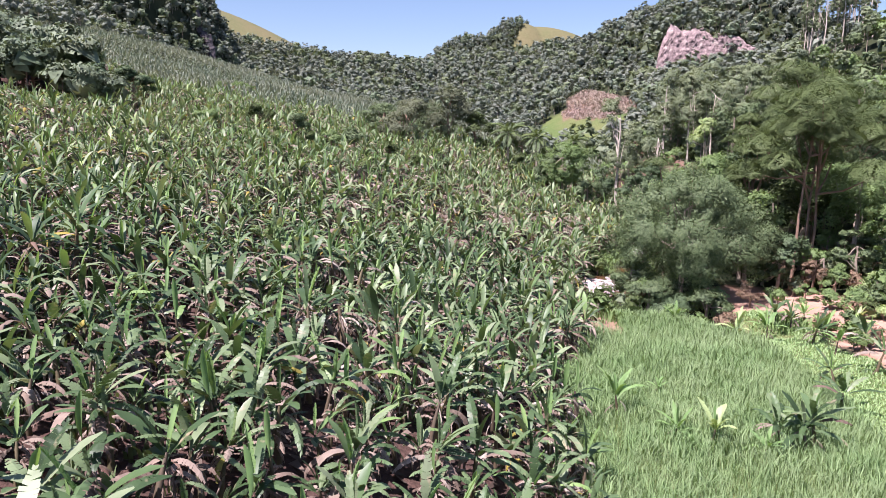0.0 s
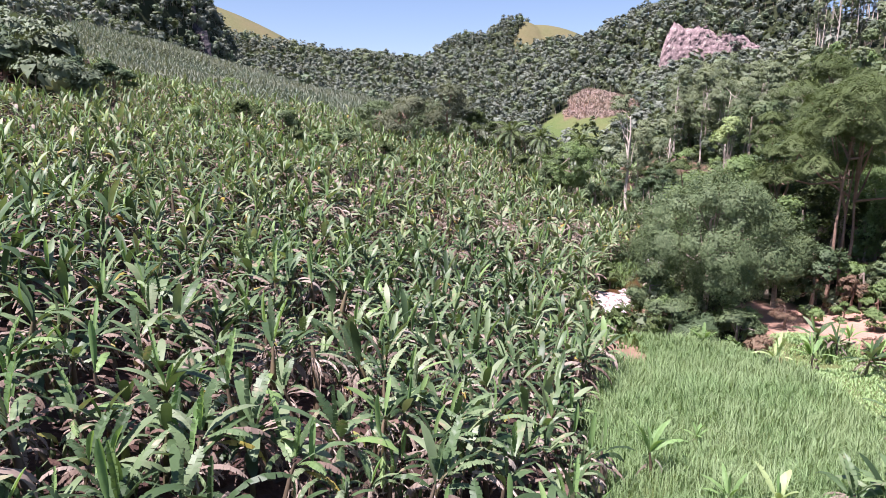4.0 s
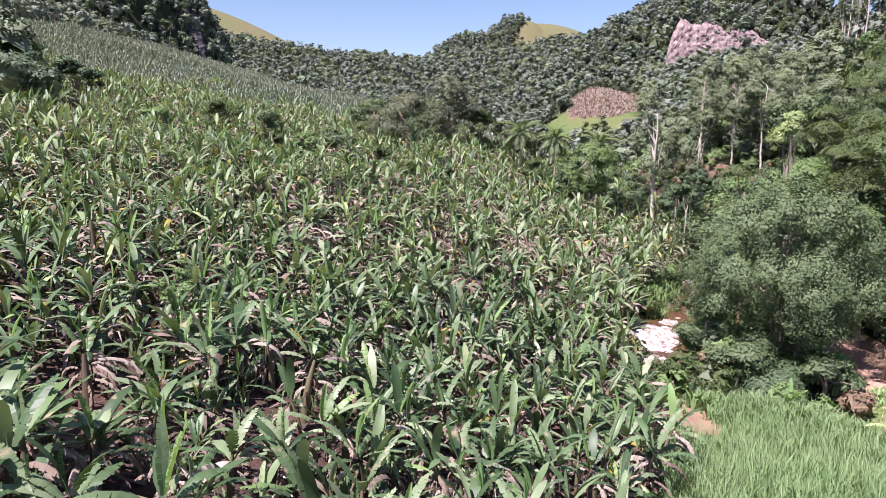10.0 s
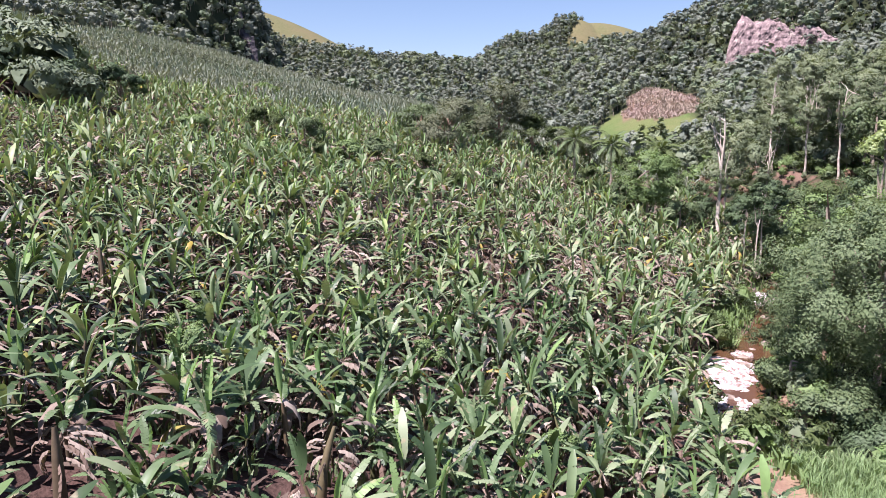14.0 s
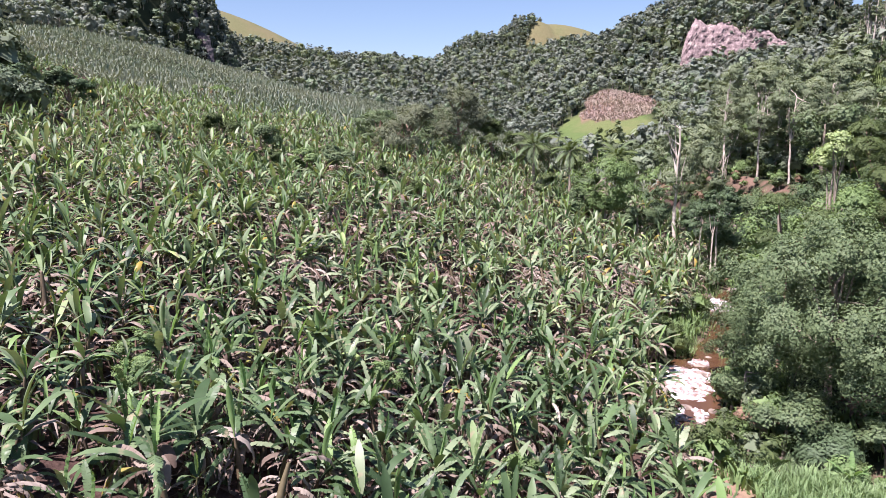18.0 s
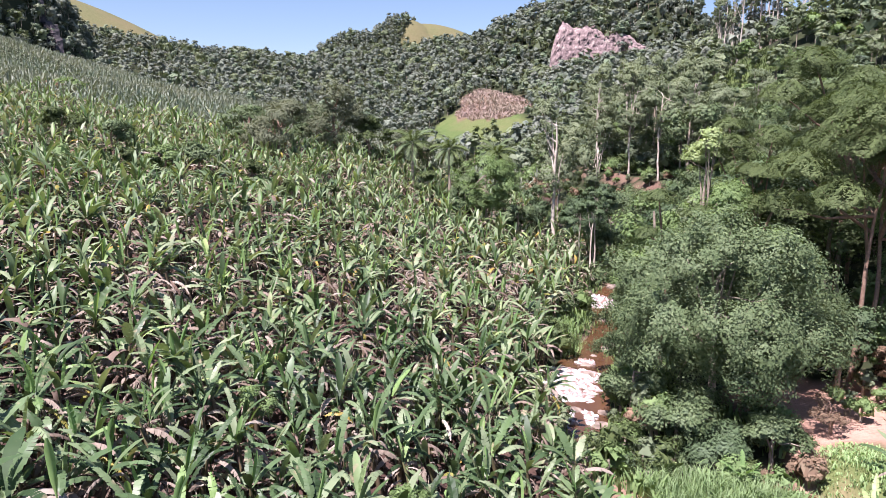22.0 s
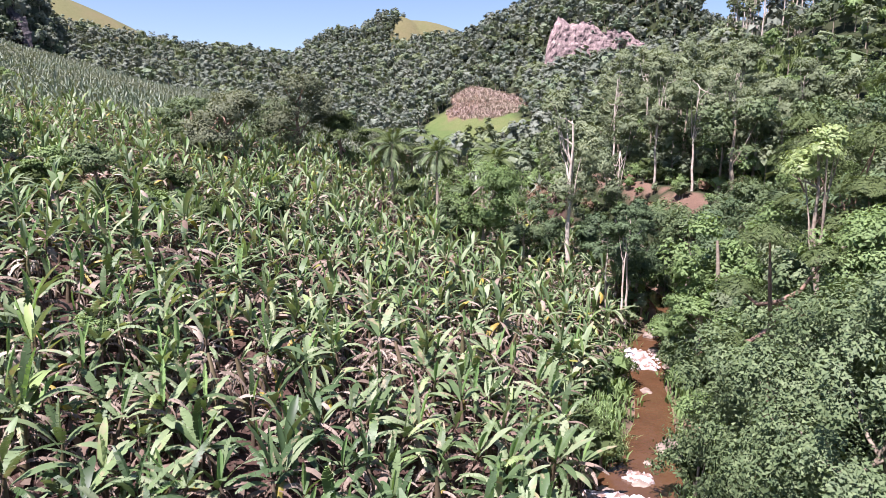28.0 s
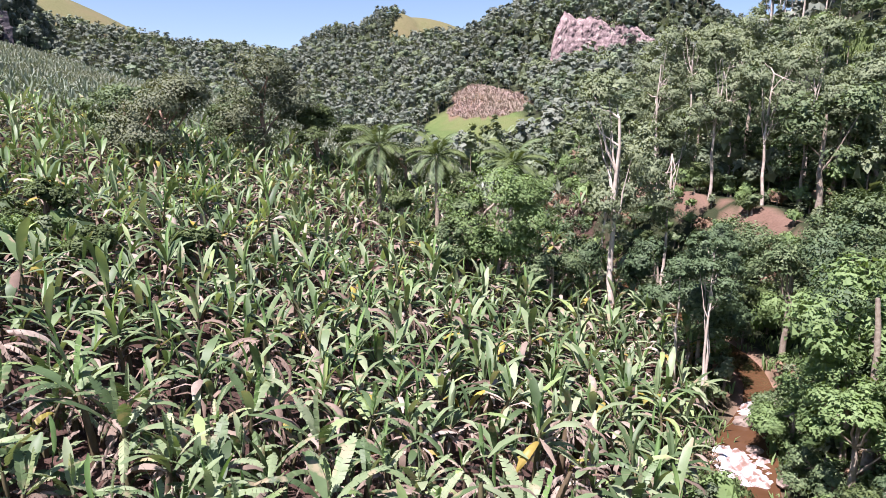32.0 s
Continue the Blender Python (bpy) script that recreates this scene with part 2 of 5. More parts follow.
# ---- mesh building ----
RNG = np.random.default_rng(7)


class Geo:
    """Vertices, four-cornered faces and three-cornered faces, gathered and linked as one mesh."""

    def __init__(self):
        self.v, self.q, self.t, self.qm, self.tm, self.nr, self.n = [], [], [], [], [], [], 0

    def add(self, v, q=None, t=None, nr=None, mat=0, qm=None, tm=None):
        v = np.asarray(v, float).reshape(-1, 3)
        if q is not None and len(q):
            q = np.asarray(q, int)
            self.q.append(q + self.n)
            self.qm.append(np.full(len(q), mat) if qm is None else qm)
        if t is not None and len(t):
            t = np.asarray(t, int)
            self.t.append(t + self.n)
            self.tm.append(np.full(len(t), mat) if tm is None else tm)
        self.v.append(v)
        self.nr.append(np.zeros((len(v), 3)) if nr is None else nr)
        self.n += len(v)
        return self

    def arrays(self):
        v = np.concatenate(self.v) if self.v else np.zeros((0, 3))
        q = np.concatenate(self.q) if self.q else np.zeros((0, 4), int)
        t = np.concatenate(self.t) if self.t else np.zeros((0, 3), int)
        qm = np.concatenate(self.qm) if self.qm else np.zeros(0, int)
        tm = np.concatenate(self.tm) if self.tm else np.zeros(0, int)
        nr = np.concatenate(self.nr) if self.nr else np.zeros((0, 3))
        return v, q, t, qm, tm, nr

    def mesh(self, name, mats, smooth=False):
        v, q, t, qm, tm, nr = self.arrays()
        me = bpy.data.meshes.new(name)
        me.vertices.add(len(v))
        me.vertices.foreach_set("co", v.astype(np.float32).ravel())
        nl = 4 * len(q) + 3 * len(t)
        me.loops.add(nl)
        me.loops.foreach_set("vertex_index", np.concatenate([q.ravel(), t.ravel()]).astype(np.int32))
        me.polygons.add(len(q) + len(t))
        start = np.concatenate([np.arange(len(q)) * 4, 4 * len(q) + np.arange(len(t)) * 3]).astype(np.int32)
        me.polygons.foreach_set("loop_start", start)
        me.polygons.foreach_set("material_index", np.concatenate([qm, tm]).astype(np.int32))
        if smooth:
            me.polygons.foreach_set("use_smooth", np.ones(len(start), bool))
        for m in mats:
            me.materials.append(m)
        me.update(calc_edges=True)
        if np.any(nr):
            own = np.zeros(3 * len(v), np.float32)
            me.vertices.foreach_get("normal", own)
            nr = np.where(np.any(nr, 1)[:, None], nr, own.reshape(-1, 3))
            me.attributes.new("custom_normal", "FLOAT_VECTOR", "POINT").data.foreach_set("vector", nr.astype(np.float32).ravel())
        return me

    def scatter(self, base, place, turn, size, tilt=None):
        """Adds many copies of base's arrays at the places, turned about z and scaled."""
        v, q, t, qm, tm, nr = base
        k = len(place)
        if not k:
            return self
        c, s = np.cos(turn)[:, None], np.sin(turn)[:, None]
        x, y, z = v[:, 0][None], v[:, 1][None], v[:, 2][None]
        if np.ndim(size) == 1:
            size = np.stack([size, size, size], 1)
        X = (c * x - s * y) * size[:, :1] + place[:, :1]
        Y = (s * x + c * y) * size[:, 1:2] + place[:, 1:2]
        Z = z * size[:, 2:3] + place[:, 2:3] + 0 * X
        if tilt is not None:
            X = X + tilt[:, :1] * z
            Y = Y + tilt[:, 1:2] * z
        V = np.stack([X, Y, Z], -1).reshape(-1, 3)
        off = (np.arange(k) * len(v))[:, None, None]
        N = None
        if np.any(nr):
            N = np.stack([c * nr[None, :, 0] - s * nr[None, :, 1], s * nr[None, :, 0] + c * nr[None, :, 1], nr[None, :, 2] + 0 * X], -1).reshape(-1, 3)
        self.add(V, (q[None] + off).reshape(-1, 4), (t[None] + off).reshape(-1, 3), N, qm=np.tile(qm, k), tm=np.tile(tm, k))
        return self


def part(name, geo, mats, parent=None, label="", smooth=False):
    """Links gathered geometry as one mesh object under a thing or a part."""
    ob = new(name, geo.mesh(name, mats if isinstance(mats, (list, tuple)) else [mats], smooth))
    ob.parent = parent
    if label:
        tagged(ob, label)
    return ob


def tube(points, radii, sides=7):
    p, r = np.asarray(points, float), np.asarray(radii, float)
    d = np.gradient(p, axis=0)
    d /= np.linalg.norm(d, axis=1)[:, None] + 1e-9
    ref = np.where(np.abs(d[:, 2:3]) > 0.9, [[1.0, 0, 0]], [[0, 0, 1.0]])
    u = np.cross(d, ref)
    u /= np.linalg.norm(u, axis=1)[:, None] + 1e-9
    w = np.cross(d, u)
    a = np.linspace(0, 2 * np.pi, sides, endpoint=False)
    v = p[:, None] + r[:, None, None] * (np.cos(a)[None, :, None] * u[:, None] + np.sin(a)[None, :, None] * w[:, None])
    n = len(p)
    i, j = np.meshgrid(np.arange(n - 1), np.arange(sides), indexing="ij")
    k = (j + 1) % sides
    q = np.stack([i * sides + j, i * sides + k, (i + 1) * sides + k, (i + 1) * sides + j], -1).reshape(-1, 4)
    return v.reshape(-1, 3), q


# ---- the lie of the land ----
RIVER = np.array([(22, 8), (23, 28), (23.6, 38), (23.2, 45), (22.3, 49.4), (21.0, 52.4), (18.2, 53.6), (15.4, 53.9), (13.7, 55.2), (13.3, 58), (14.1, 64),
                  (17.0, 70), (19.8, 75), (21.6, 80.5), (22.2, 84), (26.3, 88.4), (28.5, 94), (27.5, 108), (26, 128), (26, 150)], float)


def smooth_line(p, n):
    s = np.concatenate([[0], np.cumsum(np.linalg.norm(np.diff(p, axis=0), axis=1))])
    t = np.linspace(0, s[-1], n)
    xy = np.stack([np.interp(t, s, p[:, 0]), np.interp(t, s, p[:, 1])], 1)
    for _ in range(6):
        xy[1:-1] = 0.25 * xy[:-2] + 0.5 * xy[1:-1] + 0.25 * xy[2:]
    return xy


CREEK = smooth_line(RIVER, 160)


def level(y):
    """Height of the water along the stream: two drops at the rapids."""
    return np.interp(y, [0, 50, 60, 63, 66, 80, 83, 85.5, 89, 130, 150], [0.3, 0.45, 0.55, 0.65, 1.25, 1.35, 1.45, 2.0, 2.6, 5.3, 7.2])


def creek_distance(x, y):
    best = np.full(np.shape(x), 1e9)
    lev = np.zeros(np.shape(x))
    near = (np.abs(x - 20) < 60) & (y > -20) & (y < 175)
    xs, ys = x[near], y[near]
    b = np.full(xs.shape, 1e9)
    l_ = np.zeros(xs.shape)
    for cx, cy in CREEK:
        d = np.hypot(xs - cx, ys - cy)
        m = d < b
        b = np.where(m, d, b)
        l_ = np.where(m, cy, l_)
    best[near], lev[near] = b, level(l_)
    return best, lev


def west_foot(y):
    return np.interp(y, [0, 50, 56, 65, 80, 100, 140, 250, 330, 400, 520], [6.5, 8, 9.5, 11.5, 16.5, 22, 30, 22, -5, -35, -50])


def plant_edge(y):
    """How far the banana plants reach towards the stream."""
    return np.interp(y, [0, 40, 45, 50, 56, 60, 65, 72, 76, 80, 84, 88, 94, 100, 112, 130, 140, 250, 330, 400], [6.3, 8.6, 10.2, 11.0, 11.1, 11.3, 12.0, 14.0, 16.4, 18.8, 20.2, 22.6, 24.6, 25.4, 27, 30, 30, 22, -5, -35])


def east_foot(y):
    return np.interp(y, [0, 40, 55, 75, 100, 131, 195, 260, 330, 400, 520], [27, 29, 31, 30, 28, 28, 30, 48, 45, 0, -45])


def floor_height(y):
    return np.interp(y, [-300, 0, 60, 90, 130, 200, 270, 300, 345, 400, 460, 517, 560, 900], [0.5, 1.7, 1.6, 2.1, 4.0, 5.5, 7.5, 9.5, 16, 23, 38, 57, 62, 58])


TRACK_X = [37.0, 36.0, 34.0, 32.0, 33.0]


def wave(x, y, s, seed):
    a = seed * 1.7
    return (np.sin(x / s + a) * np.cos(y / s * 1.13 - a * 0.6) + 0.6 * np.sin((x + y) / s * 1.9 + 2 * a) * np.cos((x - y) / s * 1.6 + a)
            + 0.35 * np.sin(x / s * 4.1 - y / s * 2.3 + a)) / 1.6


def height(x, y):
    x, y = np.asarray(x, float), np.asarray(y, float)
    dw = np.maximum(0, west_foot(y) - x)
    de = np.maximum(0, x - east_foot(y))
    w = 0.29 * np.minimum(dw, 26) + np.interp(y, [120, 250], [0.16, 0.22]) * np.clip(dw - 26, 0, 62) + 0.28 * np.clip(dw - 88, 0, 200)
    w = w * np.interp(y, [335, 385, 520], [1, 0.62, 0.5]) + 0.5 * np.clip(dw / 6, 0, 1)
    e = np.interp(y, [60, 120, 156, 250, 340, 400, 470], [0.30, 0.38, 0.56, 0.40, 0.26, 0.24, 0.17]) * (np.minimum(de, 90) + 0.6 * np.clip(de - 90, 0, 150))
    over = np.interp(y, [105, 140, 280, 340], [0, 1, 1, 0])
    e = e - over * np.maximum(0, e - 33) * 0.93
    e = np.where(y < 60, e * np.clip((y + 60) / 120, 0.4, 1), e)
    h = floor_height(y) + w + e - 1.1 * np.exp(-((y - 50) / 15) ** 2) * np.clip((9 - x) / 5, 0, 1)
    off = x - np.interp(y, [100, 108, 116, 128, 150], TRACK_X)
    bench = np.interp(y, [92, 101, 108, 116, 128, 150, 165], [-4, 9.6, 10.4, 11.0, 11.4, 11.8, 4])
    h = np.where((y > 92) & (y < 165) & (off < 14), np.maximum(h, bench + np.where(off < 0, 1.05 * off, 0.02 * off) + 0.12 * np.sin(y * 1.3 + x)), h)
    far = np.clip((np.hypot(x - 5, y - 40) - 70) / 120, 0, 1)
    h = h + far * 2.2 * wave(x, y, 31, 1.0) + 0.25 * wave(x, y, 6.5, 2.0)
    hills = [
        (-266, 425, 120, 150, 146, 4),
        (142, 455, 148, 95, 96, 2),
        (30, 650, 80, 70, 110, 2),
        (-12, 650, 92, 62, 95, 2),
        (46, 656, 150, 75, 107.5, 2),
        (-330, 700, 260, 150, 140, 2),
        (54, 380, 44, 46, 35, 2),
        (121, 406, 44, 26, 74, 4),
        (310, 620, 190, 190, 40, 2),
        (165, 440, 48, 60, 92, 4),
    ]
    crest = np.full(np.shape(h), -30.0)
    for cx, cy, rx, ry, top, p in hills:
        r = np.hypot((x - cx) / rx, (y - cy) / ry)
        crest = np.maximum(crest, (top + 30) * np.exp(-r ** p) - 30)
    h = 0.5 * (h + crest + np.sqrt((h - crest) ** 2 + 40))
    ridge = 79 * np.exp(-((y - 690) / 90) ** 2)
    h = np.maximum(h, ridge)
    d, lev = creek_distance(x, y)
    bank = np.clip((d - np.interp(y, [46, 53, 59, 63, 68, 72, 79, 84, 88], [0.3, 1.0, 0.8, 1.8, 1.7, 0.8, 0.8, 1.2, 0.6])) / 1.7, 0, 1)
    bank = np.maximum(bank, np.clip((49 - y) / 2.5, 0, 1))
    bed = lev - 0.5
    h = np.where(d < 12, bed * (1 - bank) + np.maximum(h, lev + 0.35) * bank, h)
    return h


def h_at(x, y):
    return float(height(np.array([x]), np.array([y]))[0])


def is_grass_field(x, y):
    """The tall grass inside the bend of the stream."""
    return (x > np.where(y < 40, west_foot(y) + 0.6, plant_edge(y) + 0.2)) & (x < np.interp(y, [0, 30, 42, 46, 48.5, 51, 52], [21.3, 22, 22.4, 21.7, 20.4, 18.6, 15])) & (y > -10) & (y < 52) & ~((x < 13.4) & (y > 47.5))


def is_sand(x, y):
    w = 0.35 * wave(x, y, 1.6, 9.0)
    return (((x - 27.5) / 6.0) ** 2 + ((y - 57) / 6.5) ** 2 < 1 + w) | (((x - 30) / 3.4) ** 2 + ((y - 47) / 11) ** 2 < 1 + w)


def is_lawn(x, y):
    e = np.interp(y, [20, 30, 42, 46, 48.5, 51, 52], [21.3, 22, 22.4, 21.7, 20.4, 18.6, 15])
    return (((x - 24.4) / 2.6) ** 2 + ((y - 50.8) / 3.4) ** 2 < 1) | ((x > e) & (x < 27.2 + 1.2 * wave(x, y, 2.5, 1.0)) & (y > 26) & (y < 49.5))


def track_x(y):
    return np.interp(y, [100, 108, 116, 128, 150], TRACK_X)


def is_bank(x, y):
    """The cut of red earth along the track below the eucalyptus."""
    return (x > track_x(y) - 1.3 + 0.7 * wave(x, y, 1.3, 6.0)) & (x < track_x(y) + 0.8) & (y > 101) & (y < 127) & (np.sin(y * 0.9 + x * 0.7) > -0.75)


def is_pink(x, y):
    return ((x - 59) / 17) ** 2 + ((y - 361) / 17) ** 2 < 1 + 0.3 * wave(x, y, 3.0, 6.0)


def is_meadow(x, y):
    return (((x - 44) / 30) ** 2 + ((y - 310) / 54) ** 2 < 1) & (x > 15 + 0.18 * (y - 270)) & ~is_pink(x, y)


def is_terrace(x, y):
    return (np.abs(x - 71.5) < 6) & (np.abs(y - 152) < 7)


def is_far_grass(x, y):
    """Bare pasture on the far domes and the clearing that runs down from the peak."""
    strip = (y > 528) & (y < 650) & (x > -6 + (y - 535) * 0.36) & (x < np.interp(y, [528, 575, 600], [30, 60, 120]))
    dome = (y > 590) & (x > 40) & (x < 120)
    return strip | dome | ((y > 545) & (x < -105)) | ((np.hypot((x + 300) / 170, (y - 700) / 140) < 1) & (y > 560))


def is_thicket(x, y):
    k = np.interp(np.hypot(x, y), [130, 165], [0.675, 0.83])
    return (y > 90) & (x < 2 - k * (y - 21.5) + 2.0 * wave(x, y, 7, 5.0))


def in_view(x, y):
    return (x > -40 - 0.95 * y) & (x < 30 + 0.95 * y)


def is_scrub(x, y):
    """Patches where weeds and bushes have taken over between the banana plants."""
    a = ((x + 16) / 11) ** 2 + ((y - 88.5) / 4.0) ** 2 < 1 + 0.4 * wave(x, y, 2.0, 7.0)
    b = ((x + 54) / 5) ** 2 + ((y - 161) / 5) ** 2 < 1
    return a | b


def is_plantation(x, y):
    h = height(x, y)
    return (x < plant_edge(y)) & (y > 4) & (y < 345) & (x > -230) & (h < 50 + 4 * wave(x, y, 40, 3.0)) & ~is_thicket(x, y) & ~is_scrub(x, y)


# ground: one sheet, fine near the stream and coarse towards the horizon
gx = np.concatenate([-1500 + np.arange(0, 24) * 50, np.arange(-300, -60, 6), np.arange(-60, 60, 1.1), np.arange(60, 300, 6), 300 + np.arange(0, 25) * 50])
gy = np.concatenate([-900 + np.arange(0, 17) * 50, np.arange(-50, 5, 3.0), np.arange(5, 150, 1.1), np.arange(150, 760, 5), 760 + np.arange(0, 26) * 50])
GX, GY = np.meshgrid(gx, gy)
GZ = height(GX.ravel(), GY.ravel()).reshape(GX.shape)
nx, ny = len(gx), len(gy)
I, J = np.meshgrid(np.arange(ny - 1), np.arange(nx - 1), indexing="ij")
gq = np.stack([I * nx + J, I * nx + J + 1, (I + 1) * nx + J + 1, (I + 1) * nx + J], -1).reshape(-1, 4)
g = Geo().add(np.stack([GX, GY, GZ], -1).reshape(-1, 3), gq)
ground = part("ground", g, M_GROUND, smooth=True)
tagged(ground, "valley ground of reddish soil, grass and sandy banks", "ground", kind="structure")
cover = ground.data.color_attributes.new("cover", "FLOAT_COLOR", "POINT")
fx, fy = GX.ravel(), GY.ravel()
grass_m = np.maximum((is_grass_field(fx, fy) | is_lawn(fx, fy) | is_meadow(fx, fy) | is_terrace(fx, fy)) * 1.0, is_far_grass(fx, fy) * 0.85)
sand_m = np.maximum((is_sand(fx, fy) & ~is_lawn(fx, fy)) * 1.0, np.maximum(is_pink(fx, fy) * 0.4, np.maximum(is_bank(fx, fy) * 0.55, is_far_grass(fx, fy) * 0.16)))
cd, cl = creek_distance(fx, fy)
sand_m = np.maximum(sand_m, 0.55 * ((fx > 10.5) & (fx < 14.5) & (fy > 47) & (fy < 58)))
sand_m = np.maximum(sand_m, np.clip((1.5 - cd) / 0.8, 0, 1) * 0.9 * (fy > 49))
far_m = is_far_grass(fx, fy) * 0.1
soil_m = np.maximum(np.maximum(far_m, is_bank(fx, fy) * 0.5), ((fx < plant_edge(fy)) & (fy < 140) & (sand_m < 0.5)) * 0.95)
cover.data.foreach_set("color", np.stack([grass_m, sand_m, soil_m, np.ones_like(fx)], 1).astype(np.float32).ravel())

# stream
half = np.interp(CREEK[:, 1], [0, 45, 51, 58, 63, 68, 74, 80, 84, 90, 150], [0.1, 0.2, 0.9, 0.7, 1.7, 1.6, 0.7, 0.6, 1.2, 0.4, 0.2])
tang = np.gradient(CREEK, axis=0)
tang /= np.linalg.norm(tang, axis=1)[:, None]
side = np.stack([tang[:, 1], -tang[:, 0]], 1)
cols = np.linspace(-1, 1, 9)
W = CREEK[:, None] + side[:, None] * (cols[None, :, None] * (half[:, None, None] + 0.35))
wz = level(np.broadcast_to(CREEK[:, 1][:, None], W.shape[:2]))
wv = np.concatenate([W, wz[..., None]], -1)
I, J = np.meshgrid(np.arange(len(CREEK) - 1), np.arange(8), indexing="ij")
wq = np.stack([I * 9 + J, I * 9 + J + 1, (I + 1) * 9 + J + 1, (I + 1) * 9 + J], -1).reshape(-1, 4)
water = part("water", Geo().add(wv.reshape(-1, 3), wq), M_WATER, smooth=True)
tagged(water, "muddy red-brown stream winding past the plantation", "stream", kind="structure")


def rapid(y0, y1, xa, xb, seed):
    """White water tumbling over a ledge: a lumpy sheet on the stream."""
    r = np.random.default_rng(seed)
    sel = np.where((CREEK[:, 1] > y0) & (CREEK[:, 1] < y1))[0]
    s = np.linspace(sel[0], sel[-1], 26)
    cx, cy = np.interp(s, np.arange(len(CREEK)), CREEK[:, 0]), np.interp(s, np.arange(len(CREEK)), CREEK[:, 1])
    sx, sy = np.interp(s, np.arange(len(CREEK)), side[:, 0]), np.interp(s, np.arange(len(CREEK)), side[:, 1])
    u = np.linspace(xa, xb, 22)
    edge = (1 + 0.18 * np.sin(np.arange(26) * 1.3) + 0.14 * r.normal(size=26)) * np.sin(np.linspace(0.5, 2.7, 26)) ** 0.6
    P = np.stack([cx[:, None] + sx[:, None] * u * edge[:, None], cy[:, None] + sy[:, None] * u * edge[:, None]], -1)
    z = level(P[..., 1]) + 0.10 + 0.14 * np.abs(wave(P[..., 0] * 6, P[..., 1] * 6, 2.2, seed)) + r.normal(0, 0.03, P.shape[:2])
    rim = np.minimum(np.minimum(np.arange(26)[:, None], 25 - np.arange(26)[:, None]) / 2.0, np.minimum(np.arange(22)[None], 21 - np.arange(22)[None]) / 2.0)
    z = z - 0.28 * (1 - np.clip(rim, 0, 1)) - 0.1 * np.clip(2.2 * np.sin(u * 5.3 + 0.35 * np.arange(26)[:, None] + seed) - 0.9, 0, 1)
    I, J = np.meshgrid(np.arange(25), np.arange(21), indexing="ij")
    q = np.stack([I * 22 + J, I * 22 + J + 1, (I + 1) * 22 + J + 1, (I + 1) * 22 + J], -1).reshape(-1, 4)
    ob = part("white_water", Geo().add(np.concatenate([P, z[..., None]], -1).reshape(-1, 3), q), M_FOAM, smooth=True)
    return tagged(ob, "foaming white rapid in the muddy stream", "rapid", "rapids", "structure")


rapid(62.8, 68.0, -2.5, 1.6, 3)
rapid(60.2, 62.6, -0.9, -0.2, 11)
rapid(59.6, 62.4, 0.3, 0.9, 12)
rapid(68.2, 69.8, -0.7, 0.5, 13)
rapid(82.4, 85.4, -1.5, 1.4, 5)
rapid(87.0, 89.2, -0.9, 0.9, 8)


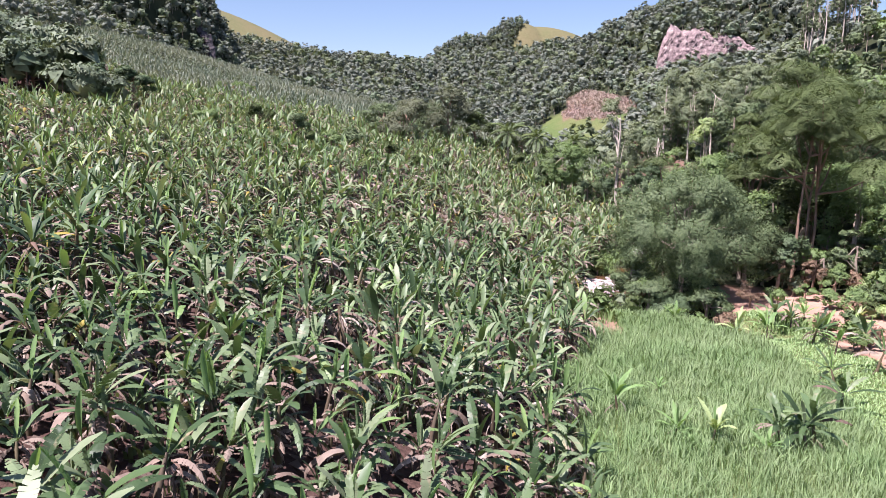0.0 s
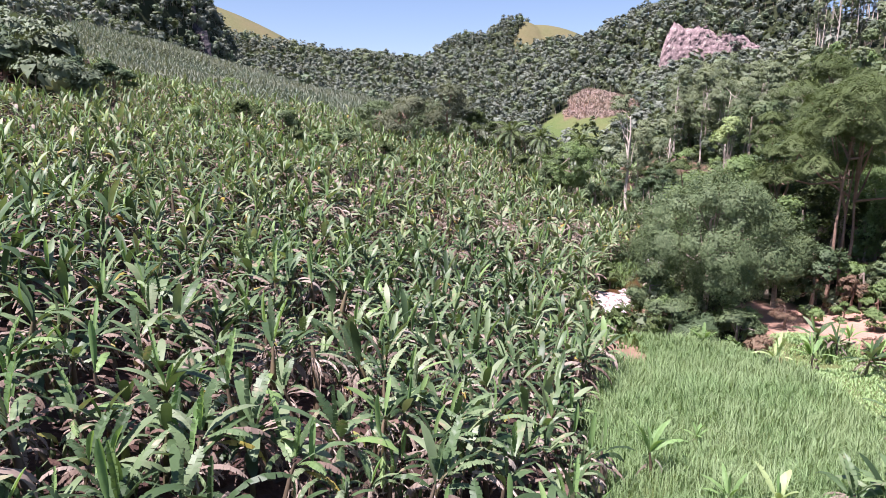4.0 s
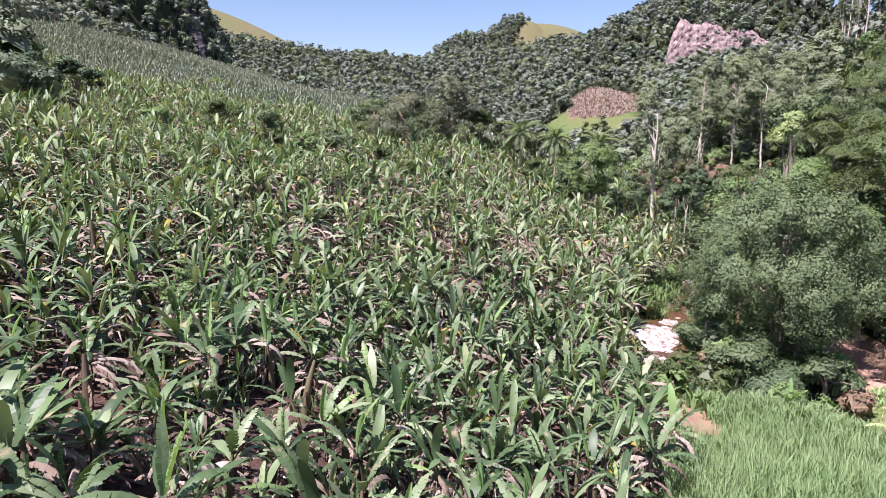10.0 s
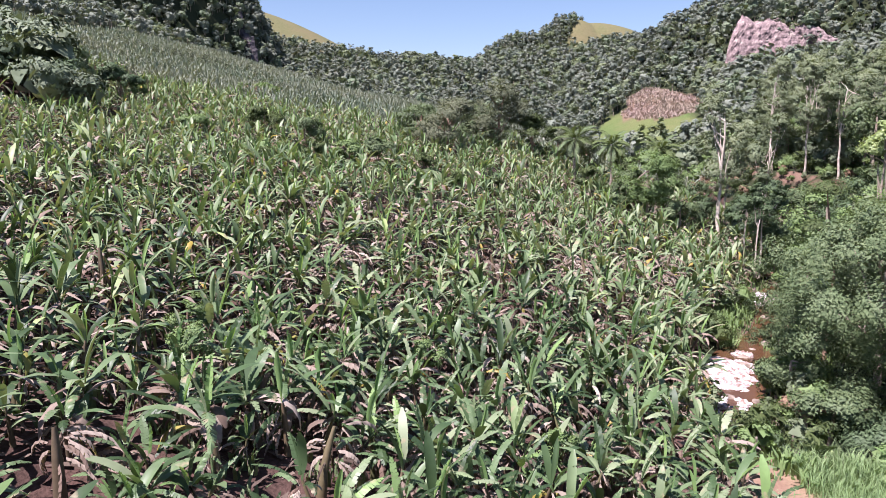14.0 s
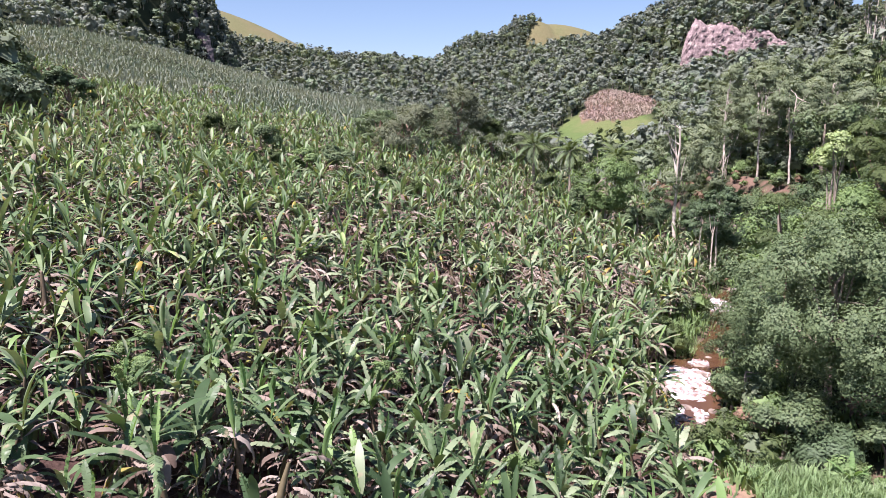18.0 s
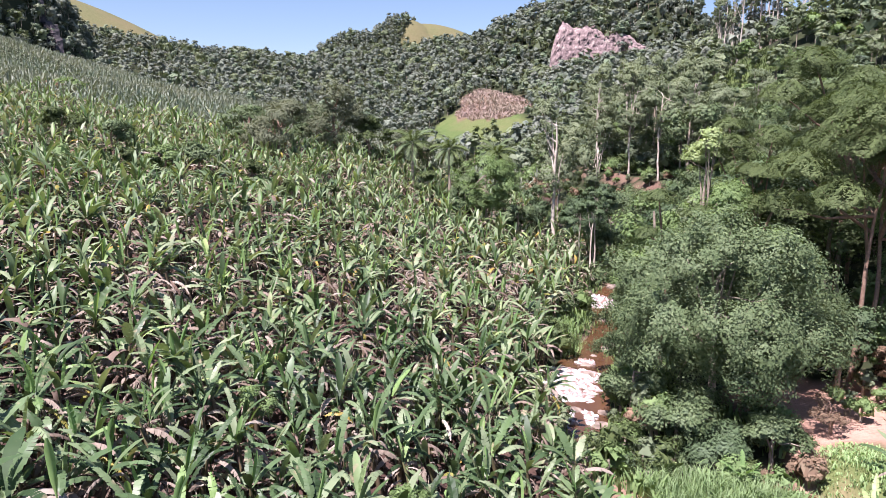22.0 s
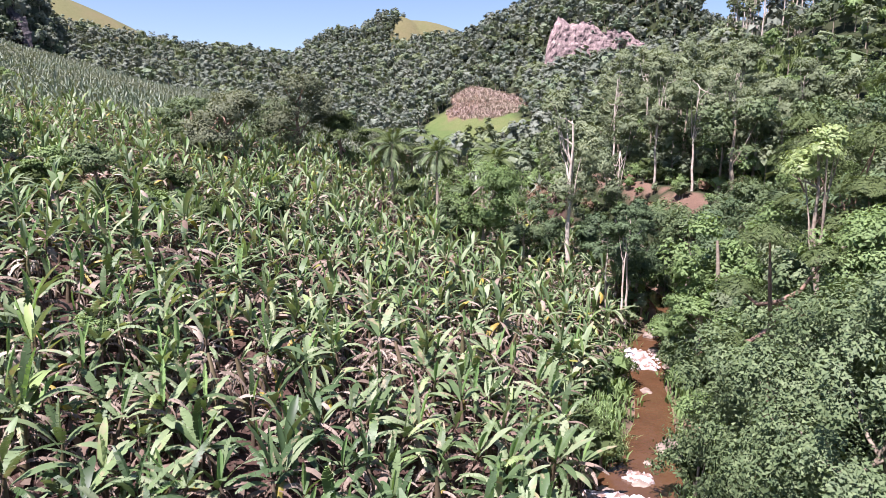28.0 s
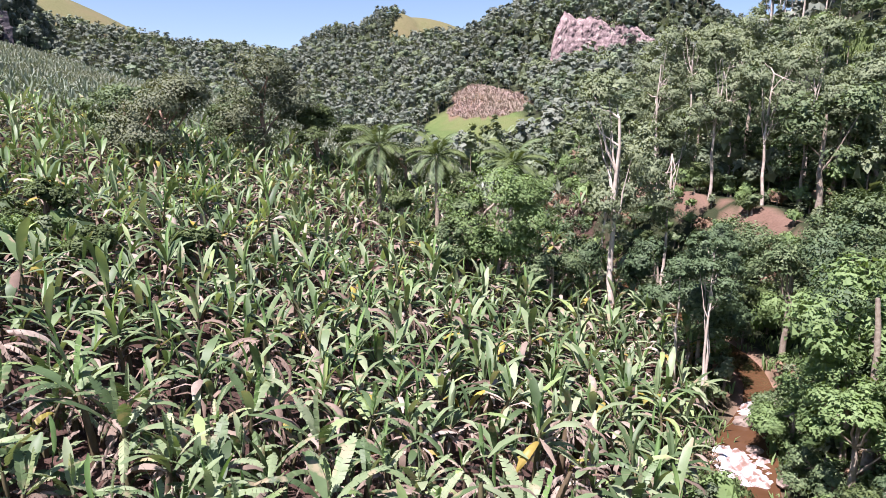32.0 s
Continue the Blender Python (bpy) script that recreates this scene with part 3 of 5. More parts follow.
# ---- banana plants ----
def banana_leaf(r, length, width, rise, bend, turn, foot, torn=0.0, fold=0.5, stations=8, droop=0.35):
    """One leaf: a bowed midrib with a blade on each side, which may be torn into strips."""
    s = np.linspace(0, 1, stations)
    ang = rise - bend * s ** 1.25
    step = length / (stations - 1)
    out = np.concatenate([[0], np.cumsum(np.cos(ang[:-1]) * step)])
    up = np.concatenate([[0], np.cumsum(np.sin(ang[:-1]) * step)])
    a = np.clip((s - 0.13) / 0.87, 0, 1)
    wd = width * 0.5 * np.clip(a * 4.0, 0, 1) ** 0.6 * np.clip(1 - np.clip(a - 0.5, 0, 1) ** 2.4 / 0.5 ** 2.4 * 0.97, 0, 1) ** 0.5 + 0.012
    ca, sa = math.cos(turn), math.sin(turn)
    sway = r.normal(0, 0.10) * length * s ** 2
    mid = np.stack([out * ca - sway * sa, out * sa + sway * ca, up], 1) + foot
    nrm = np.stack([-np.sin(ang) * ca, -np.sin(ang) * sa, np.cos(ang)], 1)
    lat = np.array([-sa, ca, 0.0])
    g = Geo()
    n = stations
    if torn <= 0:
        f = fold * (1 - 0.5 * s)
        L = mid + wd[:, None] * (lat * np.cos(f)[:, None] + nrm * np.sin(f)[:, None])
        R = mid + wd[:, None] * (-lat * np.cos(f)[:, None] + nrm * np.sin(f)[:, None])
        v = np.concatenate([mid, L, R])
        q = [(i, i + 1, n + i + 1, n + i) for i in range(n - 1)] + [(i, 2 * n + i, 2 * n + i + 1, i + 1) for i in range(n - 1)]
        g.add(v, q)
    else:
        v, q = [*mid], []
        cuts = 3 if n > 6 else 2
        for sgn in (1, -1):
            fa = fold - 0.4 * torn
            for i in range(1, n - 1):
                prev = i
                for k in range(cuts):
                    f0, f1 = (i + k / cuts) / (n - 1), (i + (k + 1) / cuts) / (n - 1)
                    fa = 0.6 * fa + 0.4 * (fold - torn * r.uniform(0.1, 0.9))
                    w = np.interp((f0 + f1) / 2, s, wd) * r.uniform(0.8, 1.1)
                    off = w * (sgn * lat * math.cos(fa) + nrm[i] * math.sin(fa))
                    b0, b1 = mid[i] + (mid[i + 1] - mid[i]) * (k / cuts), mid[i] + (mid[i + 1] - mid[i]) * ((k + 1) / cuts)
                    st = b1 - b0
                    gap = r.uniform(0.0, 0.14) * torn
                    sl = st * (0.4 + 0.15 * r.normal())
                    ii = len(v)
                    v += [b0 + off + sl + st * gap, b1 + off + sl - st * gap]
                    if k < cuts - 1:
                        v.append(b1)
                        nxt = ii + 2
                    else:
                        nxt = i + 1
                    q.append((prev, nxt, ii + 1, ii) if sgn > 0 else (prev, ii, ii + 1, nxt))
                    prev = nxt
        g.add(np.array(v), q)
    return g


PLANT = 0.75


def banana_pieces(seed, scale=1.0, leaves=8, dead=4, fine=True, erect=1.0):
    """The pieces of one plant: (name, geometry, material) of stem, leaves and dead leaves."""
    r = np.random.default_rng(seed)
    scale = scale * PLANT
    hgt = r.uniform(1.7, 2.5) * scale
    lean = r.normal(0, 0.12, 2)
    zz = np.linspace(-0.3, hgt, 5)
    pts = np.stack([lean[0] * (zz / hgt) ** 2 * hgt, lean[1] * (zz / hgt) ** 2 * hgt, zz], 1)
    g = Geo()
    g.add(*tube(pts, np.array([0.15, 0.14, 0.12, 0.095, 0.05]) * scale, 6 if fine else 4))
    top = pts[-1] - [0, 0, 0.08]
    out = [("pseudostem", g, M_STEM)]
    t0 = r.uniform(0, 7)
    for i in range(leaves):
        age = erect * i / max(1, leaves - 1)
        rise = math.radians(86 - 66 * age ** 0.62 + r.normal(0, 12))
        bend = math.radians((12 if fine else 26) + 118 * age ** 0.75 * r.uniform(0.55, 1.3))
        ln = scale * r.uniform(1.7, 2.6) * (0.8 if i == 0 else 1)
        torn = 0.0 if r.uniform() < 0.4 - 0.3 * age else r.uniform(0.25, 0.9)
        if not fine:
            torn = 0.0
        foot = top - np.array([0, 0, 0.38 * scale * age * r.uniform(0.5, 1.2)])
        lf = banana_leaf(r, ln, scale * r.uniform(0.29, 0.44) * (0.7 if i == 0 else 1) * (1 if fine else 0.84), rise, bend, t0 + i * 2.4 + r.normal(0, 0.7), foot, torn, r.uniform(0.3, 0.7) - 1.2 * age if i else 1.1, 7 if fine else 5)
        mat = M_YOUNG if i == 0 and r.uniform() < 0.6 else (M_YELLOW if age > 0.75 and r.uniform() < 0.035 else (M_DRY if age > 0.65 and bend > 1.2 and r.uniform() < 0.42 else M_BANANA))
        out.append(("leaf", lf, mat))
    for i in range(dead):
        f = r.uniform(0.55, 0.97)
        foot = pts[0] * (1 - f) + pts[-1] * f
        lf = banana_leaf(r, scale * r.uniform(0.9, 1.6), scale * r.uniform(0.10, 0.24), math.radians(r.uniform(-25, 30)), math.radians(r.uniform(80, 130)),
                         r.uniform(0, 7), foot, r.uniform(0.8, 1.4) if fine else 0.0, -0.6, 6 if fine else 3)
        out.append(("dead_leaf", lf, M_DRY))
    return out


BMATS = [M_STEM, M_BANANA, M_YOUNG, M_DRY, M_YELLOW]
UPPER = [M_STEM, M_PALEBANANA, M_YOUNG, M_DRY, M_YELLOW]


def merged(pieces):
    g = Geo()
    for _, p, m in pieces:
        v, q, t, qm, tm, nr = p.arrays()
        g.add(v, q, t, mat=BMATS.index(m))
    return g.arrays()


def places(step, jitter, x0, x1, y0, y1, seed):
    r = np.random.default_rng(seed)
    X, Y = np.meshgrid(np.arange(x0, x1, step), np.arange(y0, y1, step))
    X, Y = X.ravel(), Y.ravel()
    return X + r.normal(0, jitter * step, X.shape), Y + r.normal(0, jitter * step, Y.shape), r


WITHERED = [(5.1, 69.2), (5.9, 70.2), (4.3, 70.3), (5.2, 71.2), (-1.2, 66.0), (-0.4, 67.0), (-5.5, 76.0), (-4.6, 77.0), (9.0, 74.0), (1.5, 58.0), (-9.0, 60.0), (-8.2, 61.0), (-4.0, 40.0), (3.0, 36.0),
                            (-2.8, 30.5), (1.0, 50.0), (6.6, 62.0), (11.6, 76.0), (13.0, 80.0), (-12.0, 66.0), (-16.0, 48.0), (-9.5, 36.0), (2.5, 80.0), (8.0, 88.0)]
bx, by, br = places(1.14, 0.36, -75, 32, 4, 132, 11)
keep = is_plantation(bx, by) & (creek_distance(bx, by)[0] > 1.3) & (br.uniform(size=len(bx)) < 0.97 - 0.12 * (by < 48) - 0.45 * (wave(bx, by, 2.6, 8.0) > 0.42) * (bx < 5) * (by < 50) - 0.3 * ((bx < -38) | (by > 100))) & in_view(bx, by)
for wx, wy in WITHERED:
    keep &= np.hypot(bx - wx, by - wy) > 1.15
bx, by = bx[keep], by[keep]
bz = height(bx, by)
order = np.argsort(np.abs(bx - 2) * 1.0 + np.abs(by - 46) * 0.38)
single, rest = order[:260], order[260:]
protos = []
for k in range(9):
    r = np.random.default_rng(100 + k)
    root = new("banana_plant")
    for name, geo, mat in banana_pieces(200 + k, 1.0, int(r.integers(8, 11)), int(r.integers(5, 9))):
        part(name, geo, mat, root)
    tagged(root, "green banana plant with broad torn leaves and brown dead ones below", "banana plant", "banana plants")
    protos.append(root)
r = np.random.default_rng(5)
used = set()
for n, i in enumerate(single):
    k = int(r.integers(0, 9))
    m = Matrix.LocRotScale((bx[i], by[i], bz[i]), Euler((r.normal(0, 0.06), r.normal(0, 0.06), r.uniform(0, 6.28))), None)
    sc = r.uniform(0.82, 1.15)
    if k in used:
        ob = copy_thing(protos[k], m)
    else:
        ob = protos[k]
        ob.matrix_basis = m
        used.add(k)
    ob.scale = (sc, sc, sc * r.uniform(0.92, 1.1))
fine_kinds = [merged(banana_pieces(400 + k, (1.0, 1.1, 0.8)[k % 3], (10, 9, 10)[k % 3], 9)) for k in range(10)]
fine_kinds += [merged(banana_pieces(450 + k, 1.0, 3, 12)) for k in range(1)]
low_kinds = [merged(banana_pieces(500 + k, (1.05, 1.15, 0.85)[k % 3], 9, 5, fine=False)) for k in range(9)] + [merged(banana_pieces(540, 1.0, 3, 9, fine=False))]


def grove(name, idx, kinds, seed, label, mats, lo=0.68, hi=1.2):
    r = np.random.default_rng(seed)
    g = Geo()
    which = r.integers(0, len(kinds), len(idx))
    for k, kind in enumerate(kinds):
        s = idx[which == k]
        P = np.stack([bx[s], by[s], bz[s]], 1)
        g.scatter(kind, P, r.uniform(0, 6.28, len(s)), r.uniform(lo, hi, len(s)), r.normal(0, 0.05, (len(s), 2)))
    return tagged(part(name, g, mats), label, "banana plants", kind="stuff")


close = (by[rest] < 78) & (np.abs(bx[rest] - 2) < 13)
# Darker leaves on the nearer plants, paler ones further up the valley.
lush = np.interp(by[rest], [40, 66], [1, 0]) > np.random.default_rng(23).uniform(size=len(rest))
grove("banana_grove", rest[close & lush], fine_kinds, 21, "dense plantation of banana plants with green and dried leaves", BMATS)
grove("banana_grove", rest[close & ~lush], fine_kinds, 24, "paler banana plants with greyish torn leaves", UPPER)
grove("banana_grove", rest[~close & lush], low_kinds, 25, "dark green banana plants on the lower slope", BMATS)
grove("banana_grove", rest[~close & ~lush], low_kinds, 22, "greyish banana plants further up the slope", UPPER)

# distant plantation on the hillside
bx, by, br = places(2.05, 0.3, -230, 30, 60, 360, 12)
keep = is_plantation(bx, by) & ((by > 132) | (bx < -75)) & in_view(bx, by) & (br.uniform(size=len(bx)) < 0.95 - 0.45 * (wave(bx, by, 9, 2.0) > 0.55))
bx, by = bx[keep], by[keep]
bz = height(bx, by)


def small_banana(seed):
    """A plant seen from afar: folded blades with two faces a side round a short stem."""
    r = np.random.default_rng(seed)
    g = Geo()
    for i in range(11):
        a, up = i * 2.4, math.radians(82 - 8.5 * i + r.normal(0, 7))
        L, w = r.uniform(1.25, 1.8), 0.15
        d = np.array([math.cos(a) * math.cos(up), math.sin(a) * math.cos(up), math.sin(up)])
        lat = np.array([-math.sin(a), math.cos(a), 0])
        b = np.array([0, 0, 1.0])
        m, t = b + d * L * 0.55, b + d * L + [0, 0, -0.045 * i * L]
        g.add([b, m + lat * w, t, m - lat * w + [0, 0, 0.05]], [(0, 1, 2, 3)])
    return g.arrays()


far_kind = [small_banana(600 + k) for k in range(6)]
r = np.random.default_rng(31)
g = Geo()
which = r.integers(0, 6, len(bx))
for k in range(6):
    s = which == k
    g.scatter(far_kind[k], np.stack([bx[s], by[s], bz[s]], 1), r.uniform(0, 6.28, s.sum()), r.uniform(0.75, 1.2, s.sum()))
tagged(part("hillside_banana_grove", g, M_HAZED_BANANA), "grey-green banana plantation covering the distant hillside", "banana plants", kind="stuff")


# ---- trees ----
def rhombs(r, centres, normals, size, aspect=0.55, shell=None):
    """Small leaf-shaped faces at the centres, turned at random about their normals; shell gives the rounding of the crown they belong to."""
    k = len(centres)
    n = normals / (np.linalg.norm(normals, axis=1)[:, None] + 1e-9)
    nr = None
    if shell is not None:
        n = np.where(np.sum(n * shell, 1)[:, None] < 0, -n, n)
        nr = shell / (np.linalg.norm(shell, axis=1)[:, None] + 1e-9) + 0.3 * n
        nr = np.repeat(nr / np.linalg.norm(nr, axis=1)[:, None], 3, 0)
    t = np.cross(n, r.normal(size=(k, 3)))
    t /= np.linalg.norm(t, axis=1)[:, None] + 1e-9
    b = np.cross(n, t)
    s = (size * r.uniform(0.6, 1.35, k))[:, None]
    v = np.stack([centres - t * s, centres + (t * 0.7 - b * aspect) * s + n * s * 0.1, centres + (t * 0.7 + b * aspect) * s + n * s * 0.1], 1)
    return v.reshape(-1, 3), None, np.arange(3 * k).reshape(-1, 3), nr


def ball(r, n):
    d = r.normal(size=(n, 3))
    return d / np.linalg.norm(d, axis=1)[:, None]


def crown_geo(r, rad, hgt, centre, clumps, per, leaf, flat=0.6, clump=0.22, low=-0.75, spread=0.75, ruffle=0.45, lobes=0, lobe=(0.24, 0.42), cling=0.5):
    """A crown: leaf clumps spread through an uneven shell of lobes; cling turns the leaves to face outwards."""
    lobes = lobes or max(6, clumps // 15)
    ld = ball(r, lobes)
    ld[:, 2] = np.where(ld[:, 2] < low, -ld[:, 2], ld[:, 2])
    size = np.array([rad, rad, hgt])
    lc = ld * size * r.uniform(0.5, 0.74, (lobes, 1)) * (1.16 - 0.5 * (lobe[0] + lobe[1]) / 2)
    lr = r.uniform(lobe[0], lobe[1], lobes)
    pick = r.integers(0, lobes, clumps)
    e = ball(r, clumps)
    e[:, 2] = np.where((e[:, 2] < -0.1) & (r.uniform(size=clumps) < 0.75), -e[:, 2], e[:, 2])
    c = lc[pick] + e * size * (lr[pick] * r.uniform(0.75, 1.05, clumps))[:, None]
    d = e * 0.7 + c / size * 0.5
    c = c + centre
    off = ball(r, clumps * per) * (r.uniform(0.2, 1, (clumps * per, 1)) ** 0.6) * rad * clump * np.repeat(r.uniform(0.6, 1.3, clumps), per)[:, None]
    off[:, 2] *= flat
    p = np.repeat(c, per, 0) + off
    nrm = off * np.array([1, 1, 1.6]) / (rad * clump) * min(1.0, 0.5 / cling) + np.repeat(d, per, 0) * cling + np.array([0, 0, spread]) + r.normal(0, ruffle, (clumps * per, 3))
    shell = off / (rad * clump) * 0.6 + np.repeat(d, per, 0) * 0.8 + np.array([0, 0, 0.15]) + r.normal(0, 0.12, (clumps * per, 3))
    return rhombs(r, p, nrm, leaf, shell=shell), c


def trunk_geo(r, hgt, rad, lean=0.08, sides=8):
    z = np.linspace(-0.4, hgt, 9)
    wob = np.cumsum(r.normal(0, lean * hgt / 9, (9, 2)), 0)
    pts = np.stack([wob[:, 0], wob[:, 1], z], 1)
    return pts, tube(pts, rad * np.linspace(1.25, 0.4, 9), sides)


def tree(name, x, y, hgt, rad, mat, bark, seed, label, category="tree", crown_h=None, clumps=160, per=68, leaf=0.118, trunk=None, flat=0.6,
         clump=0.22, low=-0.75, limbs=9, dz=0.0, base=None, spread=0.75, group="", lobes=0, lobe=(0.24, 0.42), cling=0.5):
    r = np.random.default_rng(seed)
    ch = crown_h or rad * 0.85
    z0 = (h_at(x, y) if base is None else base) + dz
    root = new(name)
    root.location = (x, y, z0)
    tr = trunk or rad * 0.045 + 0.05
    pts, tg = trunk_geo(r, hgt - ch * 0.7, tr)
    part("trunk", Geo().add(*tg), bark, root, smooth=True)
    leaves, c = crown_geo(r, rad, ch, np.array([pts[-1][0], pts[-1][1], hgt - ch]), clumps, per, leaf, flat, clump, low, spread, 0.45, lobes, lobe, cling)
    for i in range(limbs):
        tgt = c[int(r.integers(0, len(c)))]
        a = pts[int(r.integers(4, 9))]
        m = (a + tgt) / 2 + [0, 0, -0.1 * hgt * r.uniform(0, 0.5)]
        part("limb", Geo().add(*tube([a, (a + m) / 2 + r.normal(0, 0.1, 3), m, (m + tgt) / 2, tgt], tr * np.array([0.4, 0.33, 0.25, 0.16, 0.06]), 6)), bark, root, smooth=True)
    part("crown", Geo().add(*leaves), mat, root)
    return tagged(root, label, category, group)



def umbrella_tree(name, x, y, hgt, rad, mat, seed, label, layers=7, leaf=0.13, per=900, stems=1, bark=None):
    """A tree with feathery leaves in flat tiers on spreading limbs."""
    r = np.random.default_rng(seed)
    root = new(name)
    root.location = (x, y, h_at(x, y))
    bark = bark or M_BROWN
    tops = []
    for s in range(stems):
        pts, tg = trunk_geo(r, hgt * r.uniform(0.62, 0.8), 0.07 + 0.004 * hgt, 0.05)
        sh = np.array([r.normal(0, 1.3), r.normal(0, 1.3), 0]) * (stems > 1)
        part("trunk", Geo().add(tg[0] + sh, tg[1]), bark, root, smooth=True)
        tops.append(pts + sh)
    for i in range(layers):
        a = r.uniform(0, 6.28)
        d = rad * (0.25 + 0.6 * r.uniform())
        z = hgt * (0.58 + 0.40 * i / max(1, layers - 1)) + r.normal(0, 0.3)
        c = np.array([d * math.cos(a), d * math.sin(a), z]) * [1, 1, 1]
        w = rad * r.uniform(0.30, 0.46)
        n = per
        ang, rr = r.uniform(0, 6.28, n), np.sqrt(r.uniform(0, 1, n))
        edge = 1 + 0.24 * np.sin(3 * ang + i) + 0.16 * np.sin(7 * ang + 2 * i) + 0.08 * np.sin(13 * ang + 3 * i)
        under = r.uniform(size=n) < 0.25
        zz = np.where(under, -0.05, 0.5) * w * (1 - rr ** 2) + r.normal(0, 0.03 * w, n)
        p = np.stack([c[0] + w * rr * edge * np.cos(ang), c[1] + w * rr * edge * np.sin(ang), c[2] + zz + 0.10 * w * np.sin(4 * ang + i) * rr + 0.05 * w * np.sin(9 * ang + 5 * rr)], 1)
        nr = np.stack([1.1 * np.cos(ang) * rr, 1.1 * np.sin(ang) * rr, np.where(under, 0.2, 1.0)], 1)
        part("foliage_tier", Geo().add(*rhombs(r, p, nr + r.normal(0, 0.3, (n, 3)), leaf, 0.4, nr)), mat, root)
        st = tops[i % stems]
        b0 = st[int(r.integers(5, 9))]
        mid = (b0 + c) / 2 + [0, 0, -0.4]
        part("limb", Geo().add(*tube([b0, (b0 + mid) / 2, mid, (mid + c) / 2, c], [0.12, 0.10, 0.08, 0.06, 0.03], 6)), bark, root, smooth=True)
    return tagged(root, label, "tree")


def palm(x, y, hgt, rad, seed, label):
    r = np.random.default_rng(seed)
    root = new("palm_tree")
    root.location = (x, y, h_at(x, y))
    pts, tg = trunk_geo(r, hgt, 0.2, 0.03)
    part("trunk", Geo().add(*tg), M_BARK, root, smooth=True)
    for i in range(17):
        a = i * 2.4
        rise = math.radians(78 - 6.0 * i + r.normal(0, 6))
        L = rad * r.uniform(0.9, 1.15)
        s = np.linspace(0, 1, 9)
        ang = rise - math.radians(75) * s ** 1.3
        out, up = np.cumsum(np.cos(ang)) * L / 9, np.cumsum(np.sin(ang)) * L / 9
        mid = np.stack([out * math.cos(a), out * math.sin(a), up], 1) + pts[-1]
        rib = Geo().add(*tube(mid, np.linspace(0.035, 0.008, 9), 4))
        g = Geo()
        lat = np.array([-math.sin(a), math.cos(a), 0])
        for k in range(1, 9):
            for f in (0.0, 0.33, 0.66):
                b0 = mid[k - 1] * (1 - f) + mid[k] * f
                d = mid[k] - mid[k - 1]
                d = d / (np.linalg.norm(d) + 1e-9)
                ll = 0.30 * rad * math.sin(math.pi * min(0.97, (k + f) / 9.3)) ** 0.6
                for sg in (1, -1):
                    tip = b0 + (sg * lat * 0.8 + d * 0.5 + np.array([0, 0, -0.35])) * ll
                    g.add([b0, (b0 + tip) / 2 + d * 0.06, tip, (b0 + tip) / 2 - d * 0.06], [(0, 1, 2, 3)])
        frond = part("frond", rib, M_OLIVE, root)
        part("frond_blade", g, M_OLIVE if i % 3 else M_TREE, frond)
    return tagged(root, label, "palm")


# trees along the stream and on the far bank
for n, (x, y, hh, rr) in enumerate([(17.6, 66.0, 3.2, 1.9), (19.6, 69.2, 3.6, 2.0), (22.2, 73.4, 3.6, 2.0), (23.9, 77.0, 3.8, 2.0), (16.2, 59.8, 3.2, 2.0), (24.9, 84.0, 3.4, 1.9), (25.6, 86.6, 2.8, 1.7), (15.2, 55.2, 1.9, 1.5), (16.9, 54.0, 1.7, 1.3), (14.9, 57.2, 1.6, 1.1), (23.6, 80.0, 3.0, 1.7)]):
    tree("overhanging_shrub", x, y, hh, rr, (M_TREE, M_LIGHT, M_TREE, M_DARK)[n % 4], M_BARK, 220 + n, "leafy shrub hanging over the muddy stream", "shrub", clumps=int(44 * rr), per=80, leaf=0.0814, crown_h=hh * 0.48, low=-0.9, limbs=3, group="overhanging shrubs")
tree("broad_tree", 20.1, 58.8, 11.4, 6.9, M_TREE, M_BARK, 1, "broad green tree with dense rounded crown over the stream", clumps=760, per=150, leaf=0.08, crown_h=5.8, low=-0.99, clump=0.105, limbs=22, flat=0.95, trunk=0.2, spread=0.3, lobes=44, lobe=(0.22, 0.36), cling=0.75)
tree("streamside_shrub", 16.8, 55.6, 3.4, 2.3, M_TREE, M_BARK, 14, "dense green shrub leaning over the stream", "shrub", clumps=90, per=100, leaf=0.0888, low=-0.3, limbs=4)
tree("streamside_shrub", 18.2, 54.6, 2.9, 2.1, M_DARK, M_BARK, 2, "low dark green shrub on the stream bank", "shrub", clumps=80, per=100, leaf=0.0888, low=-0.2, limbs=4)
tree("streamside_shrub", 21.0, 54.2, 2.5, 1.8, M_TREE, M_BARK, 3, "low green shrub on the stream bank", "shrub", clumps=70, per=100, leaf=0.0888, low=-0.2, limbs=4)
umbrella_tree("feathery_tree", 31.8, 63.0, 16.8, 6.5, M_OLIVE, 4, "tall tree with feathery olive foliage in flat tiers", 15, 0.095, 4200, 3)
umbrella_tree("feathery_tree", 37.5, 74.0, 17.5, 6.5, M_OLIVE, 5, "tall tree with feathery olive foliage in flat tiers", 13, 0.095, 3800, 2)
umbrella_tree("feathery_tree", 20.6, 66.8, 11.2, 2.6, M_OLIVE, 6, "small tree with a flat feathery crown", 5, 0.08, 2200, 1)
umbrella_tree("feathery_tree", 35.5, 84.0, 13.0, 4.6, M_OLIVE, 19, "tree with feathery olive foliage in flat tiers", 10, 0.10, 2400, 2)
umbrella_tree("feathery_tree", 43.0, 80.0, 14.0, 5.2, M_OLIVE, 21, "tree with feathery olive foliage in flat tiers", 11, 0.105, 2400, 2)
